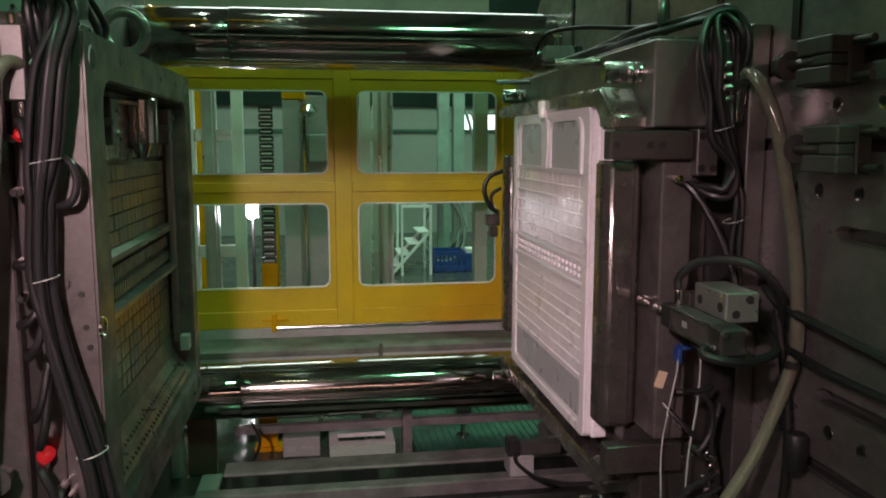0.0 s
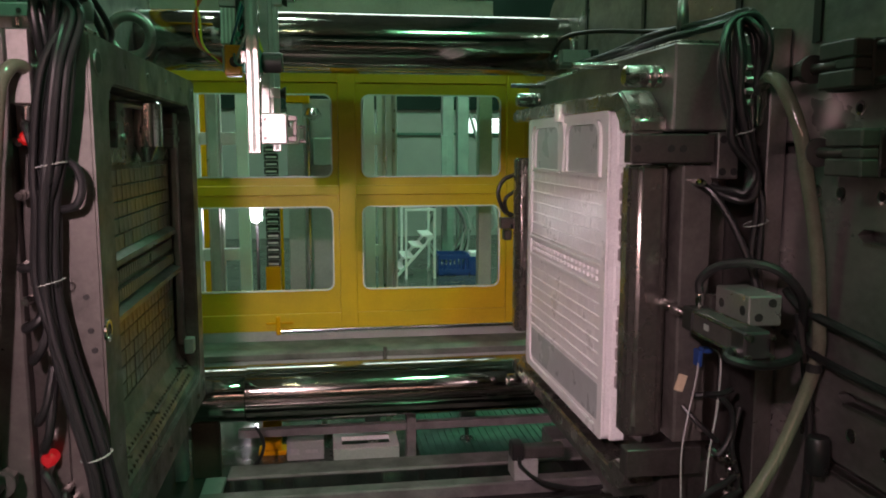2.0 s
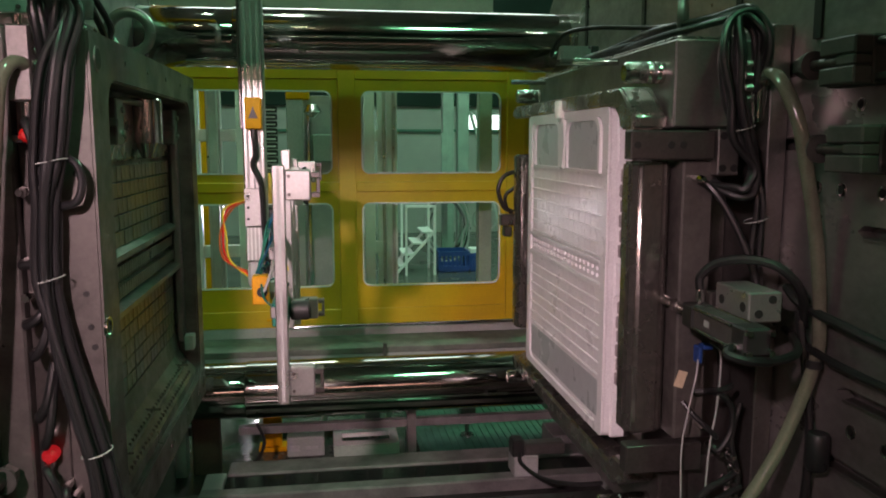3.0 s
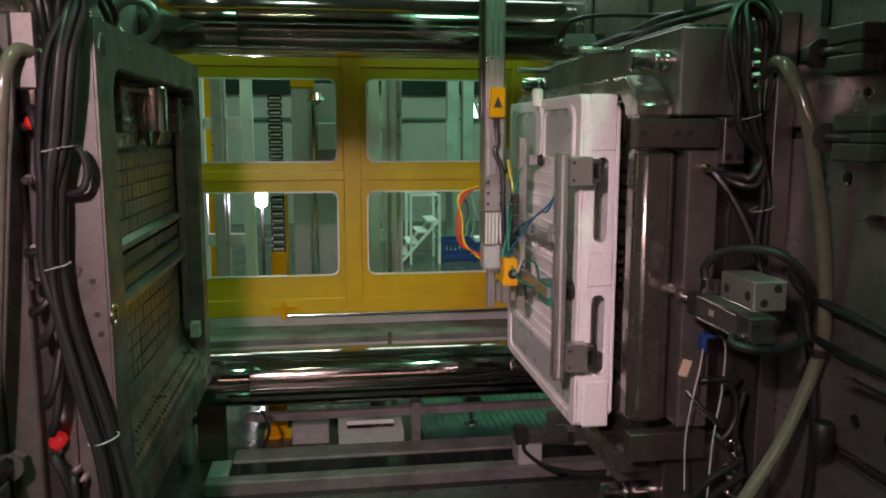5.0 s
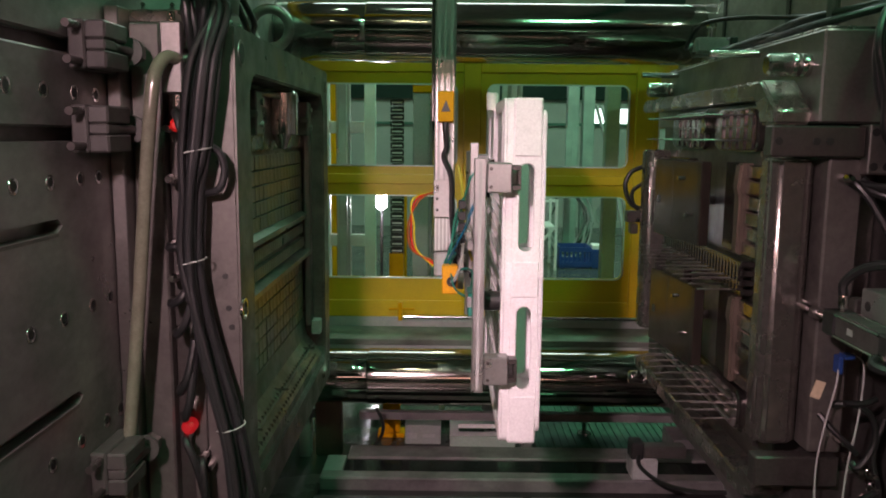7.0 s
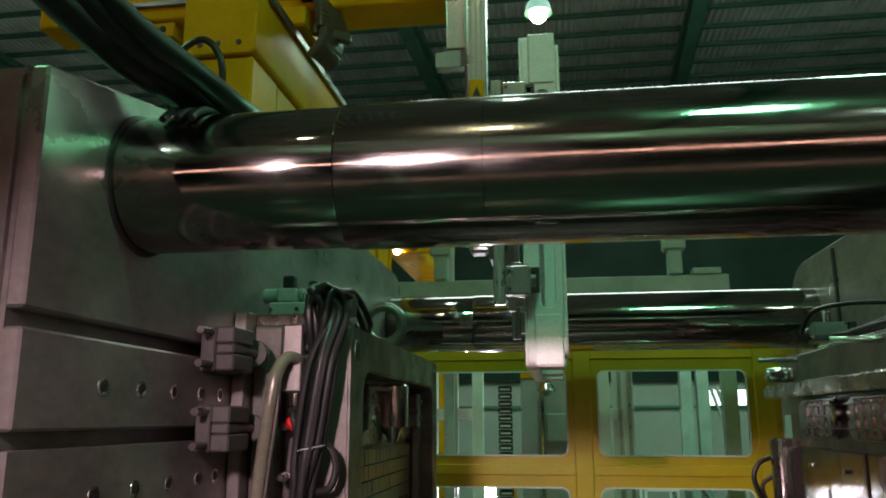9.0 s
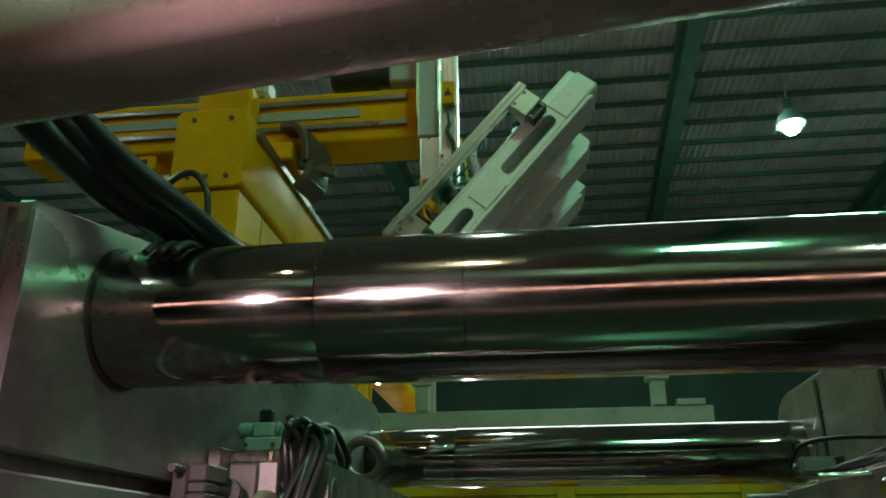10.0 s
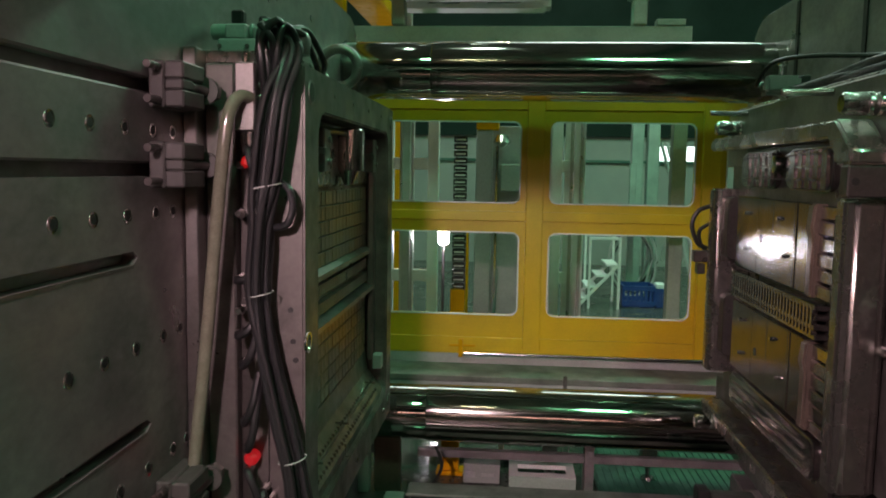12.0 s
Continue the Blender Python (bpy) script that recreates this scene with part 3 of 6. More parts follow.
    part("bar_code", boxes([(-0.1, -0.04, -0.074, -0.0705, 0.04, 0.08), (0.0, 0.08, -0.074, -0.0705, 0.05, 0.07)], 0), GREY_PAINT, jb)
    cv = thing("parts_tray", pose(0, 0, 0), "low white steel tray with a dark opening behind the tie bar", "tray")
    part("tray_top", ring_prism(rounded(0.03, 0.45, 4.985, 5.36, 0.004), rounded(0.085, 0.4, 5.06, 5.2, 0.004), "z", 0.09, 0.12), WHITE_PAINT, cv)
    part("tray_front", box(0.03, 0.45, 4.97, 4.984, 0.0, 0.12, bevel=0.003), WALL_SHEET, cv)
    part("tray_side", box(0.436, 0.45, 4.985, 5.36, 0.0, 0.0895, bevel=0), WHITE_PAINT, cv)
    part("tray_side", box(0.03, 0.044, 4.985, 5.36, 0.0, 0.0895, bevel=0), WHITE_PAINT, cv)
    part("tray_well", box(0.045, 0.435, 4.985, 5.36, 0.004, 0.02, bevel=0), OIL, cv, "dark well")
    pn = thing("sheet_screen", pose(0, 5.75, 0), "pale green sheet guard panel behind the bed", "panel")
    part("sheet", box(-0.55, 0.48, -0.01, 0.01, 0.05, 0.5), LIGHT_GREEN, pn)
    for x in (-0.5, -0.05, 0.42):
        part("panel_leg", box(x, x + 0.04, -0.03, -0.011, 0.0, 0.52), WHITE_PAINT, pn)
    part("top_strip", box(-0.55, 0.48, -0.035, 0.012, 0.521, 0.55), WHITE_PAINT, pn)
    wire = tagged(part("loose_cable", tube([(-0.42, 4.7, 0.4), (-0.38, 4.72, 0.28), (-0.42, 4.76, 0.16), (-0.52, 4.8, 0.065)], 0.01, 8), RUBBER), "black cable hanging under the tie bar", "cable")


OIL = material("oily_tray", (0.03, 0.03, 0.03), 0.08, 0.3, 0.5, 4, 0.02, 60)
bed()


def upper_frame():
    t = thing("gate_top_frame", pose(0, 6.0, 0), "pale green steel gate rail with hanger brackets", "gate rail")
    part("rail", box(-1.3, 1.25, -0.05, 0.05, 2.97, 3.09), LIGHT_GREEN, t)
    for x in (-0.85, 0.88):
        part("hanger", boxes([(x - 0.05, x + 0.05, -0.07, 0.05, 3.095, 3.28), (x - 0.08, x + 0.08, -0.08, 0.06, 3.281, 3.42)], 0.01), LIGHT_GREEN, t)
    part("hanger_block", box(1.0, 1.2, -0.06, 0.05, 3.095, 3.14), LIGHT_GREEN, t)
    for x in (-1.29, 1.15):
        part("support_post", box(x, x + 0.1, -0.05, 0.05, 0.0, 2.969), LIGHT_GREEN, t)
    top = thing("cover_rail", pose(-0.385, 1.075, 2.905, 0, 0, -8), "brown-grey painted rounded cover rail overhead", "machine cover")
    part("rail", prism(rounded(-0.1, 0.12, -0.095, 0.15, 0.05, 5), "x", -2.6, 3.0), COVER, top, smooth=True)
    # Unseen panel, added to keep hall light off the moving platen.
    part("light_block_panel", box(1.75, 4.2, -0.03, 0.05, -2.7, -0.1), COVER, top, "unseen panel added to block light from the moving platen")
    part("upright", box(-2.6, -2.45, -0.05, 0.07, -2.905, -0.1), COVER, top)
    part("upright", box(2.85, 3.0, -0.05, 0.07, -2.905, -0.1), COVER, top)


COVER = material("cover_paint", (0.44, 0.33, 0.3), 0.28, 0.25, 0.2, 3, 0.03, 90)
upper_frame()

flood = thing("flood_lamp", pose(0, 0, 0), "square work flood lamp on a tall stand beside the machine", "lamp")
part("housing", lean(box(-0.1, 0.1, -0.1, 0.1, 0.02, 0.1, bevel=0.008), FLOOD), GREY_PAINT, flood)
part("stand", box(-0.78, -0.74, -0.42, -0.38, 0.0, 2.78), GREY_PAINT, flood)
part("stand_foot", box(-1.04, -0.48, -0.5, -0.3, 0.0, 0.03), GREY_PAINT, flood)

beacon = thing("sensor_lamp", pose(-0.93, 7.0, 0), "small glaring warm lamp on a yellow arm and post", "lamp")
part("bulb", lathe([(-0.03, 0.015), (0.0, 0.04), (0.045, 0.04), (0.06, 0.02)], "z", 14, (-0.46, -0.05, 3.55)), WARM_GLOW, beacon, smooth=True)
part("arm", box(-0.4, 0.05, -0.05, 0.05, 3.53, 3.62, bevel=0.006), ROBOT_YELLOW, beacon)
part("socket", box(-0.5, -0.401, -0.06, 0.04, 3.611, 3.65, bevel=0.004), GREY_PAINT, beacon)
part("post", box(-0.02, 0.05, -0.03, 0.03, 0.0, 3.529), GREY_PAINT, beacon)


def eyebolt(x, y, z, r, turn, label):
    t = thing("eyebolt", pose(x, y, z, 0, 0, turn), label, "eyebolt", "lifting eyebolts")
    part("ring", tube([(r * math.cos(a), 0, r + 0.03 + r * math.sin(a)) for a in [2 * math.pi * i / 16 for i in range(17)]], r * 0.27, 12, 3), STEEL, t, smooth=True)
    part("shank", lathe([(0.0, 0.03), (0.015, 0.03), (0.02, 0.018), (0.04, 0.018)], "z", 16), STEEL, t, smooth=True)
    return t


def clamp(s):
    """A forked mould clamp: x points away from the platen (s gives the way), y to the mould."""
    t = thing("mould_clamp", pose(0, 0, 0), "grey steel mould clamp with a hex bolt on the platen", "clamp", "mould clamps")

    def fit(specs, bevel=0.005):
        return boxes([(min(s * a, s * b), max(s * a, s * b), *rest) for a, b, *rest in specs], bevel)
    part("body", fit([(0.0, 0.045, -0.1, 0.095, -0.064, 0.064)]), CLAMP_GREY, t)
    part("fork_arm", fit([(0.0455, 0.1, -0.1, 0.05, 0.015, 0.062)]), CLAMP_GREY, t)
    part("fork_arm", fit([(0.0455, 0.1, -0.1, 0.05, -0.062, -0.015)]), CLAMP_GREY, t)
    part("heel", fit([(0.0455, 0.098, -0.098, -0.02, -0.0145, 0.0145)]), CLAMP_GREY, t)
    part("bolt_shank", lathe([(-0.019, 0.0145), (0.115, 0.0145)], "y", 14, (s * 0.082, 0, 0)), DARK_STEEL, t, smooth=True)
    part("hex_bolt", lathe([(0.11, 0.034), (0.15, 0.034), (0.155, 0.028)], "y", 6, (s * 0.082, 0, 0)), DARK_STEEL, t)
    part("washer", lathe([(0.096, 0.04), (0.1095, 0.04)], "y", 18, (s * 0.082, 0, 0)), CLAMP_GREY, t)
    for z in (-0.045, 0.045):
        part("set_screw", lathe([(-0.17, 0.011), (-0.101, 0.011)], "y", 12, (s * 0.03, 0, z)), DARK_STEEL, t)
    return t


left_clamp = clamp(1)
left_clamp.matrix_world = pose(-0.998, 2.31, 2.265)
for z in (2.045, 1.08):
    copy_thing(left_clamp, pose(-0.998, 2.305, z))


# ---- cavity mould half ----
def tile_field(parent, x, y0, y1, z0, z1, cols, rows, mats):
    dy, dz, meshes = (y1 - y0) / cols, (z1 - z0) / rows, []
    for m in mats:
        ob = part("insert_tile", box(0, 0.014, -dy / 2 + 0.003, dy / 2 - 0.003, -dz / 2 + 0.003, dz / 2 - 0.003, bevel=0.0015), m, parent)
        meshes.append(ob.data)
        scene.collection.objects.unlink(ob)
        bpy.data.objects.remove(ob)
    for i in range(cols):
        for j in range(rows):
            k = 1 if noise.noise((i * 0.31, j * 0.45, x * 9 + z0 * 7)) > 0.02 else 0
            ob = new("insert_tile", meshes[k])
            ob.parent = parent
            ob.location = (x + random.uniform(-0.0012, 0.0012), y0 + (i + 0.5) * dy, z0 + (j + 0.5) * dz)


def cavity_mould():
    t = thing("cavity_mould", pose(0, 0, 0), "worn steel cavity mould half bolted to the fixed platen", "mould")
    part("clamp_plate", box(-0.998, -0.955, 2.44, 4.35, 0.68, 2.40), STEEL, t)
    part("bolster", box(-0.953, -0.86, 2.5, 4.32, 0.72, 2.36, bevel=0.006), RIM_STEEL, t)
    part("spacer", box(-0.859, -0.802, 2.54, 4.28, 0.75, 2.33), DARK_STEEL, t)
    part("cavity_plate", box(-0.801, -0.756, 2.5, 4.32, 0.72, 2.36, bevel=0.003), RIM_STEEL, t)
    rim = ring_prism(rounded(2.5, 4.32, 0.72, 2.36, 0.012, 6), rounded(2.685, 4.17, 0.86, 2.225, 0.09, 6), "x", -0.755, -0.64)
    part("rim", sharp_bevel(rim, 0.007, 2), RIM_STEEL, t, "worn steel rim with bright edges")
    tile_field(t, -0.755, 2.73, 4.09, 1.655, 1.955, 20, 5, (DARK_STEEL, ORANGE_TILE))
    tile_field(t, -0.755, 2.73, 4.09, 1.10, 1.41, 20, 5, (DARK_STEEL, ORANGE_TILE))
    part("ledge", prism([(-0.755, 1.655), (-0.72, 1.635), (-0.72, 1.615), (-0.755, 1.60)], "y", 2.70, 4.12), STEEL, t)
    part("ledge", prism([(-0.755, 1.46), (-0.7, 1.45), (-0.7, 1.43), (-0.755, 1.415)], "y", 2.70, 4.12), STEEL, t)
    ribs = []
    for i in range(38):
        y = 2.73 + 1.37 * i / 38
        ribs += [(-0.7555, -0.73, y, y + 0.02, 1.475, 1.52), (-0.7555, -0.735, y, y + 0.02, 1.545, 1.59)]
    tagged(part("rib_band", boxes(ribs, 0.0), STEEL, t), kind="stuff")
    part("lower_apron", prism([(-0.755, 1.09), (-0.748, 1.09), (-0.735, 1.0), (-0.66, 0.9), (-0.66, 0.862), (-0.755, 0.862)], "y", 2.70, 4.15), RIM_STEEL, t, "oily lower apron")
    comb = [(-0.735, -0.7, 2.78 + 0.045 * i, 2.79 + 0.045 * i, 0.93, 0.965) for i in range(29)] + [(-0.69, -0.668, 2.8 + 0.045 * i, 2.812 + 0.045 * i, 0.905, 0.925) for i in range(28)]
    tagged(part("comb", boxes(comb, 0.002), WET_STEEL, t), kind="stuff")
    part("trough_ridge", box(-0.698, -0.692, 2.75, 4.12, 0.9, 0.955, bevel=0.002), STEEL, t)
    for y in (2.84, 3.3, 3.95):
        part("cross_pin", lathe([(-0.735, 0.005), (-0.662, 0.005)], "x", 8, (0, y, 0.975)), CHROME, t)
    for y in (2.72, 3.35, 4.05):
        part("rim_peg", lathe([(-0.641, 0.011), (-0.632, 0.011), (-0.629, 0.007)], "x", 10, (0, y, 0.8)), CHROME, t, smooth=True)
    part("top_recess", box(-0.755, -0.735, 2.72, 4.12, 1.97, 2.2, bevel=0.01), WORN_STEEL, t)
    part("sprue_cup", lathe([(1.975, 0.018), (2.035, 0.045), (2.036, 0.064), (2.205, 0.066), (2.212, 0.06)], "z", 32, (-0.70, 3.46, 0)), CHROME, t, "bright cylindrical sprue bush", smooth=True)
    part("pipe", tube([(-0.7, 3.4, 2.19), (-0.71, 3.2, 2.19), (-0.72, 2.95, 2.18), (-0.735, 2.86, 2.17)], 0.012, 8), STEEL, t)
    for y in (2.98, 4.0):
        b = part("latch_block", boxes([(-0.735, -0.68, y - 0.05, y + 0.05, 2.03, 2.19), (-0.72, -0.67, y - 0.08, y - 0.052, 2.09, 2.12)], 0.005), DARK_STEEL, t)
        part("bolt_head", lathe([(-0.679, 0.012), (-0.67, 0.012)], "x", 8, (0, y + 0.02, 2.15)), STEEL, b)
        part("bolt_head", lathe([(-0.679, 0.012), (-0.67, 0.012)], "x", 8, (0, y + 0.02, 2.07)), STEEL, b)
    part("side_plate", box(-0.735, -0.70, 4.11, 4.165, 1.05, 2.15, bevel=0.006), STEEL, t)
    part("wear_block", box(-0.7, -0.655, 4.09, 4.16, 1.01, 1.085, bevel=0.004), GREY_PAINT, t, "pale block")
    for y, z in ((2.585, 2.28), (4.245, 2.28), (2.585, 0.8), (4.245, 0.8)):
        h = part("guide_hole", lathe([(-0.641, 0.04), (-0.6375, 0.039), (-0.6375, 0.032), (-0.645, 0.031)], "x", 24, (0, y, z)), STEEL, t, smooth=True)
        # The guide hole's dark inside is a flat black disc.
        part("dark_bore_disc", lathe([(-0.641, 0.031), (-0.6365, 0.03)], "x", 24, (0, y, z)), BLACK, h)
    part("alignment_notch", lathe([(-0.642, 0.036), (-0.634, 0.034), (-0.634, 0.025), (-0.641, 0.02)], "x", 16, (0, 2.535, 1.49)), CHROME, t, smooth=True)
    for i in range(9):
        part("rim_bolt", lathe([(-0.641, 0.009), (-0.637, 0.009)], "x", 8, (0, 2.75 + 0.17 * i, 2.3 if i % 2 else 0.79)), DARK_STEEL, t)
    for i, z in enumerate((2.3, 1.95, 1.6, 1.5, 1.44, 1.2)):
        part("side_bolt", lathe([(2.494, 0.009), (2.5, 0.009)], "y", 8, (-0.7 + 0.008 * i, 0, z)), BLACK, t)
    for z in (1.62, 1.53, 1.45, 1.26):
        part("stamped_mark", boxes([(-0.925, -0.905, 2.4975, 2.4985, z, z + 0.003), (-0.925, -0.905, 2.4975, 2.4985, z + 0.02, z + 0.023), (-0.925, -0.922, 2.4975, 2.4985, z, z + 0.023)], 0), DARK_STEEL, t)
    m = part("manifold", box(-0.835, -0.772, 2.43, 2.499, 2.15, 2.355, bevel=0.005), STEEL, t, "steel hose manifold")
    for i in range(5):
        part("fitting", lathe([(-0.772, 0.013), (-0.752, 0.013), (-0.75, 0.009), (-0.735, 0.009)], "x", 8, (0, 2.46, 2.18 + 0.036 * i)), CHROME, m, smooth=True)
    part("fitting", lathe([(2.09, 0.011), (2.11, 0.015), (2.149, 0.015)], "z", 8, (-0.80, 2.46, 0)), CHROME, m)
    part("fitting", lathe([(2.356, 0.012), (2.385, 0.012)], "z", 8, (-0.81, 2.46, 0)), CHROME, m)
    for x, z in ((-0.83, 1.9), (-0.83, 2.05), (-0.832, 1.70), (-0.833, 1.60), (-0.833, 1.53), (-0.82, 1.438), (-0.816, 1.259), (-0.806, 1.177), (-0.807, 1.098), (-0.76, 1.03), (-0.74, 1.0)):
        part("nipple", lathe([(2.44, 0.010), (2.46, 0.015), (2.48, 0.015), (2.5, 0.011), (2.55, 0.011)], "y", 8, (x, 0, z)), CHROME, t, smooth=True)
    # The lower cap glows in place of red sensor light on the steel.
    for z in (2.06, 1.13):
        part("red_cap", lathe([(2.44, 0.012), (2.45, 0.022), (2.485, 0.022), (2.49, 0.014), (2.499, 0.014)], "y", 14, (-0.80, 0, z)), RED if z > 2 else RED_GLOW, t, "red plug" if z > 2 else "cap glowing red in place of reflected sensor light", smooth=True)
    part("top_plate", box(-0.97, -0.70, 2.52, 2.95, 2.361, 2.40, bevel=0.004), WORN_STEEL, t)
    v = part("valve_block", boxes([(-0.95, -0.76, 2.6, 2.72, 2.401, 2.45), (-0.93, -0.86, 2.615, 2.7, 2.451, 2.5), (-0.84, -0.78, 2.62, 2.69, 2.451, 2.49)], 0.006), GREY_PAINT, t, "grey valve block")
    for x0, x1 in ((-0.985, -0.931), (-0.859, -0.845)):
        part("coil", lathe([(x0, 0.02), (x0 + 0.004, 0.026), (x1 - 0.002, 0.026), (x1, 0.022)], "x", 18, (0, 2.655, 2.478)), LIGHT_GREEN, v, smooth=True)
    part("plug", box(-0.915, -0.875, 2.63, 2.67, 2.501, 2.545, bevel=0.006), BLACK, v)
    part("plug", box(-0.825, -0.795, 2.63, 2.665, 2.491, 2.525, bevel=0.006), BLACK, v)
    for x in (-0.94, -0.85, -0.77):
        part("cap_screw", lathe([(2.592, 0.007), (2.5995, 0.007)], "y", 8, (x, 0, 2.425)), CHROME, v)
    part("pressure_line", tube([(-0.77, 2.61, 2.44), (-0.74, 2.59, 2.47), (-0.7, 2.6, 2.44), (-0.69, 2.66, 2.41)], 0.008, 8, 6), RUBBER, v, smooth=True)
    part("knob", lathe([(2.4, 0.035), (2.45, 0.04), (2.47, 0.03), (2.48, 0.01)], "z", 16, (-0.69, 2.62, 0)), STEEL, t, smooth=True)
    return t


RED = material("red_plastic", (0.6, 0.01, 0.01), 0.4, 0, 0.1, 8, 0.02, 90)
HOSE_GREY = material("dark_grey_hose", (0.018, 0.019, 0.02), 0.38, 0, 0.3, 12, 0.06, 140)
cavity_mould()
eyebolt(-0.74, 3.45, 2.36, 0.078, 8, "steel lifting eyebolt on the cavity mould")


def left_hoses():
    t = thing("hose_bundle", pose(0, 0, 0), "bundle of dark rubber cooling hoses tied along the mould", "hoses")
    rnd = random.Random(4)
    for k in range(9):
        o = [rnd.uniform(-0.042, 0.042) for _ in range(6)]
        dy = 2.405 + 0.022 * (k % 4) - 0.03
        pts = [(-0.735, 2.46, 2.18 + 0.034 * (k % 5)), (-0.72 + o[0] * 0.6, dy, 2.33 + 0.018 * (k % 5)), (-0.70 + o[1], dy, 2.44 + 0.012 * (k % 3)),
               (-0.665 + 0.6 * o[2], dy + 0.05, 2.40), (-0.70 + o[3], dy, 2.24), (-0.735 + o[3], dy, 2.0), (-0.745 + o[4] * 0.6, dy, 1.86), (-0.755 + o[4] * 0.6, dy, 1.66),
               (-0.725 + o[5] * 0.5, dy, 1.46), (-0.68 + o[5] * 0.7, dy, 1.26), (-0.645 + o[5] * 0.7, dy, 1.1), (-0.62 + o[5], dy, 0.9), (-0.6 + o[5], dy, 0.72)]
        part("hose", tube(pts, 0.011, 10, 6), HOSE_GREY if k % 3 else RUBBER, t, smooth=True)
    for z, x, w in ((1.985, -0.735, 0.048), (1.66, -0.755, 0.042), (1.15, -0.655, 0.042)):
        part("cable_tie", tube([(x + w * math.cos(a), 2.41 + 0.045 * math.sin(a), z + 0.01 * math.cos(a)) for a in [2 * math.pi * i / 12 for i in range(13)]], 0.0025, 6, 3), WALL_SHEET, t, "pale cable tie")
    for x0, z0, ztop in ((-0.80, 2.09, 1.92), (-0.833, 1.70, 1.72), (-0.833, 1.53, 1.6), (-0.82, 1.438, 1.55), (-0.816, 1.259, 1.42), (-0.806, 1.177, 1.38), (-0.807, 1.098, 0.9), (-0.76, 1.03, 0.8)):
        e = -0.76 if ztop > 1.3 else -0.74
        part("branch_hose", tube([(x0, 2.44, z0), (x0 + 0.012, 2.41, z0), ((x0 + e) / 2 + 0.01, 2.40, (z0 * 2 + ztop) / 3), (e, 2.42, ztop)], 0.0125, 10, 6), RUBBER, t, smooth=True)
    part("loop_hose", tube([(-0.7, 2.44, 2.0), (-0.668, 2.43, 1.975), (-0.658, 2.43, 1.925), (-0.675, 2.43, 1.875), (-0.72, 2.44, 1.86)], 0.0115, 10), HOSE_GREY, t, smooth=True)
    for k in range(2):
        part("top_hose", tube([(-0.68, 2.47 + 0.02 * k, 2.46), (-0.67, 2.6 + 0.05 * k, 2.46 + 0.02 * k), (-0.66 + 0.02 * k, 2.7 + 0.05 * k, 2.40), (-0.67, 2.8 + 0.06 * k, 2.372)], 0.0105, 8), RUBBER, t, smooth=True)
    clear = thing("clear_hose", pose(0, 0, 0), "thick clear braided water hose", "hose", "clear hoses")
    part("hose", tube([(-0.79, 2.44, 2.25), (-0.81, 2.40, 2.248), (-0.83, 2.37, 2.2), (-0.843, 2.36, 2.1), (-0.862, 2.36, 1.93), (-0.905, 2.36, 1.5), (-0.955, 2.36, 1.05), (-0.965, 2.35, 0.8), (-0.95, 2.34, 0.3)], 0.0195, 14, 8), MESH_HOSE, clear, smooth=True)
    part("hose_clip", lathe([(-0.02, 0.027), (0.02, 0.027)], "y", 14, (-0.80, 2.46, 2.262)), CHROME, clear)
    big = thing("hydraulic_hoses", pose(0, 0, 0), "thick black hydraulic hoses over the platen top", "hoses")
    for k in range(3):
        d = 0.045 * k
        part("hose", tube([(-1.12 - d, 0.75, 3.36 + d), (-1.05 - d * 0.5, 1.05, 3.07 + d), (-1.0, 1.3, 2.93 + d), (-0.965 + d * 0.5, 1.58, 2.87 + d * 0.6), (-0.91 + d * 0.6, 1.78, 2.85 + d * 0.4), (-0.885 + d, 1.97, 2.85), (-0.93 + d, 2.3, 2.93), (-1.1, 2.7 + d, 3.03)], 0.035, 12, 8), RUBBER, big, smooth=True)
    for x in (-0.895, -0.86, -0.825):
        part("strap", tube([(x, 1.85 + 0.178 * math.cos(a), 2.63 + 0.178 * math.sin(a)) for a in [radians(50 + 11 * i) for i in range(9)]], 0.009, 8, 2), RUBBER, big, "black strap on the tie bar", smooth=True)


left_hoses()


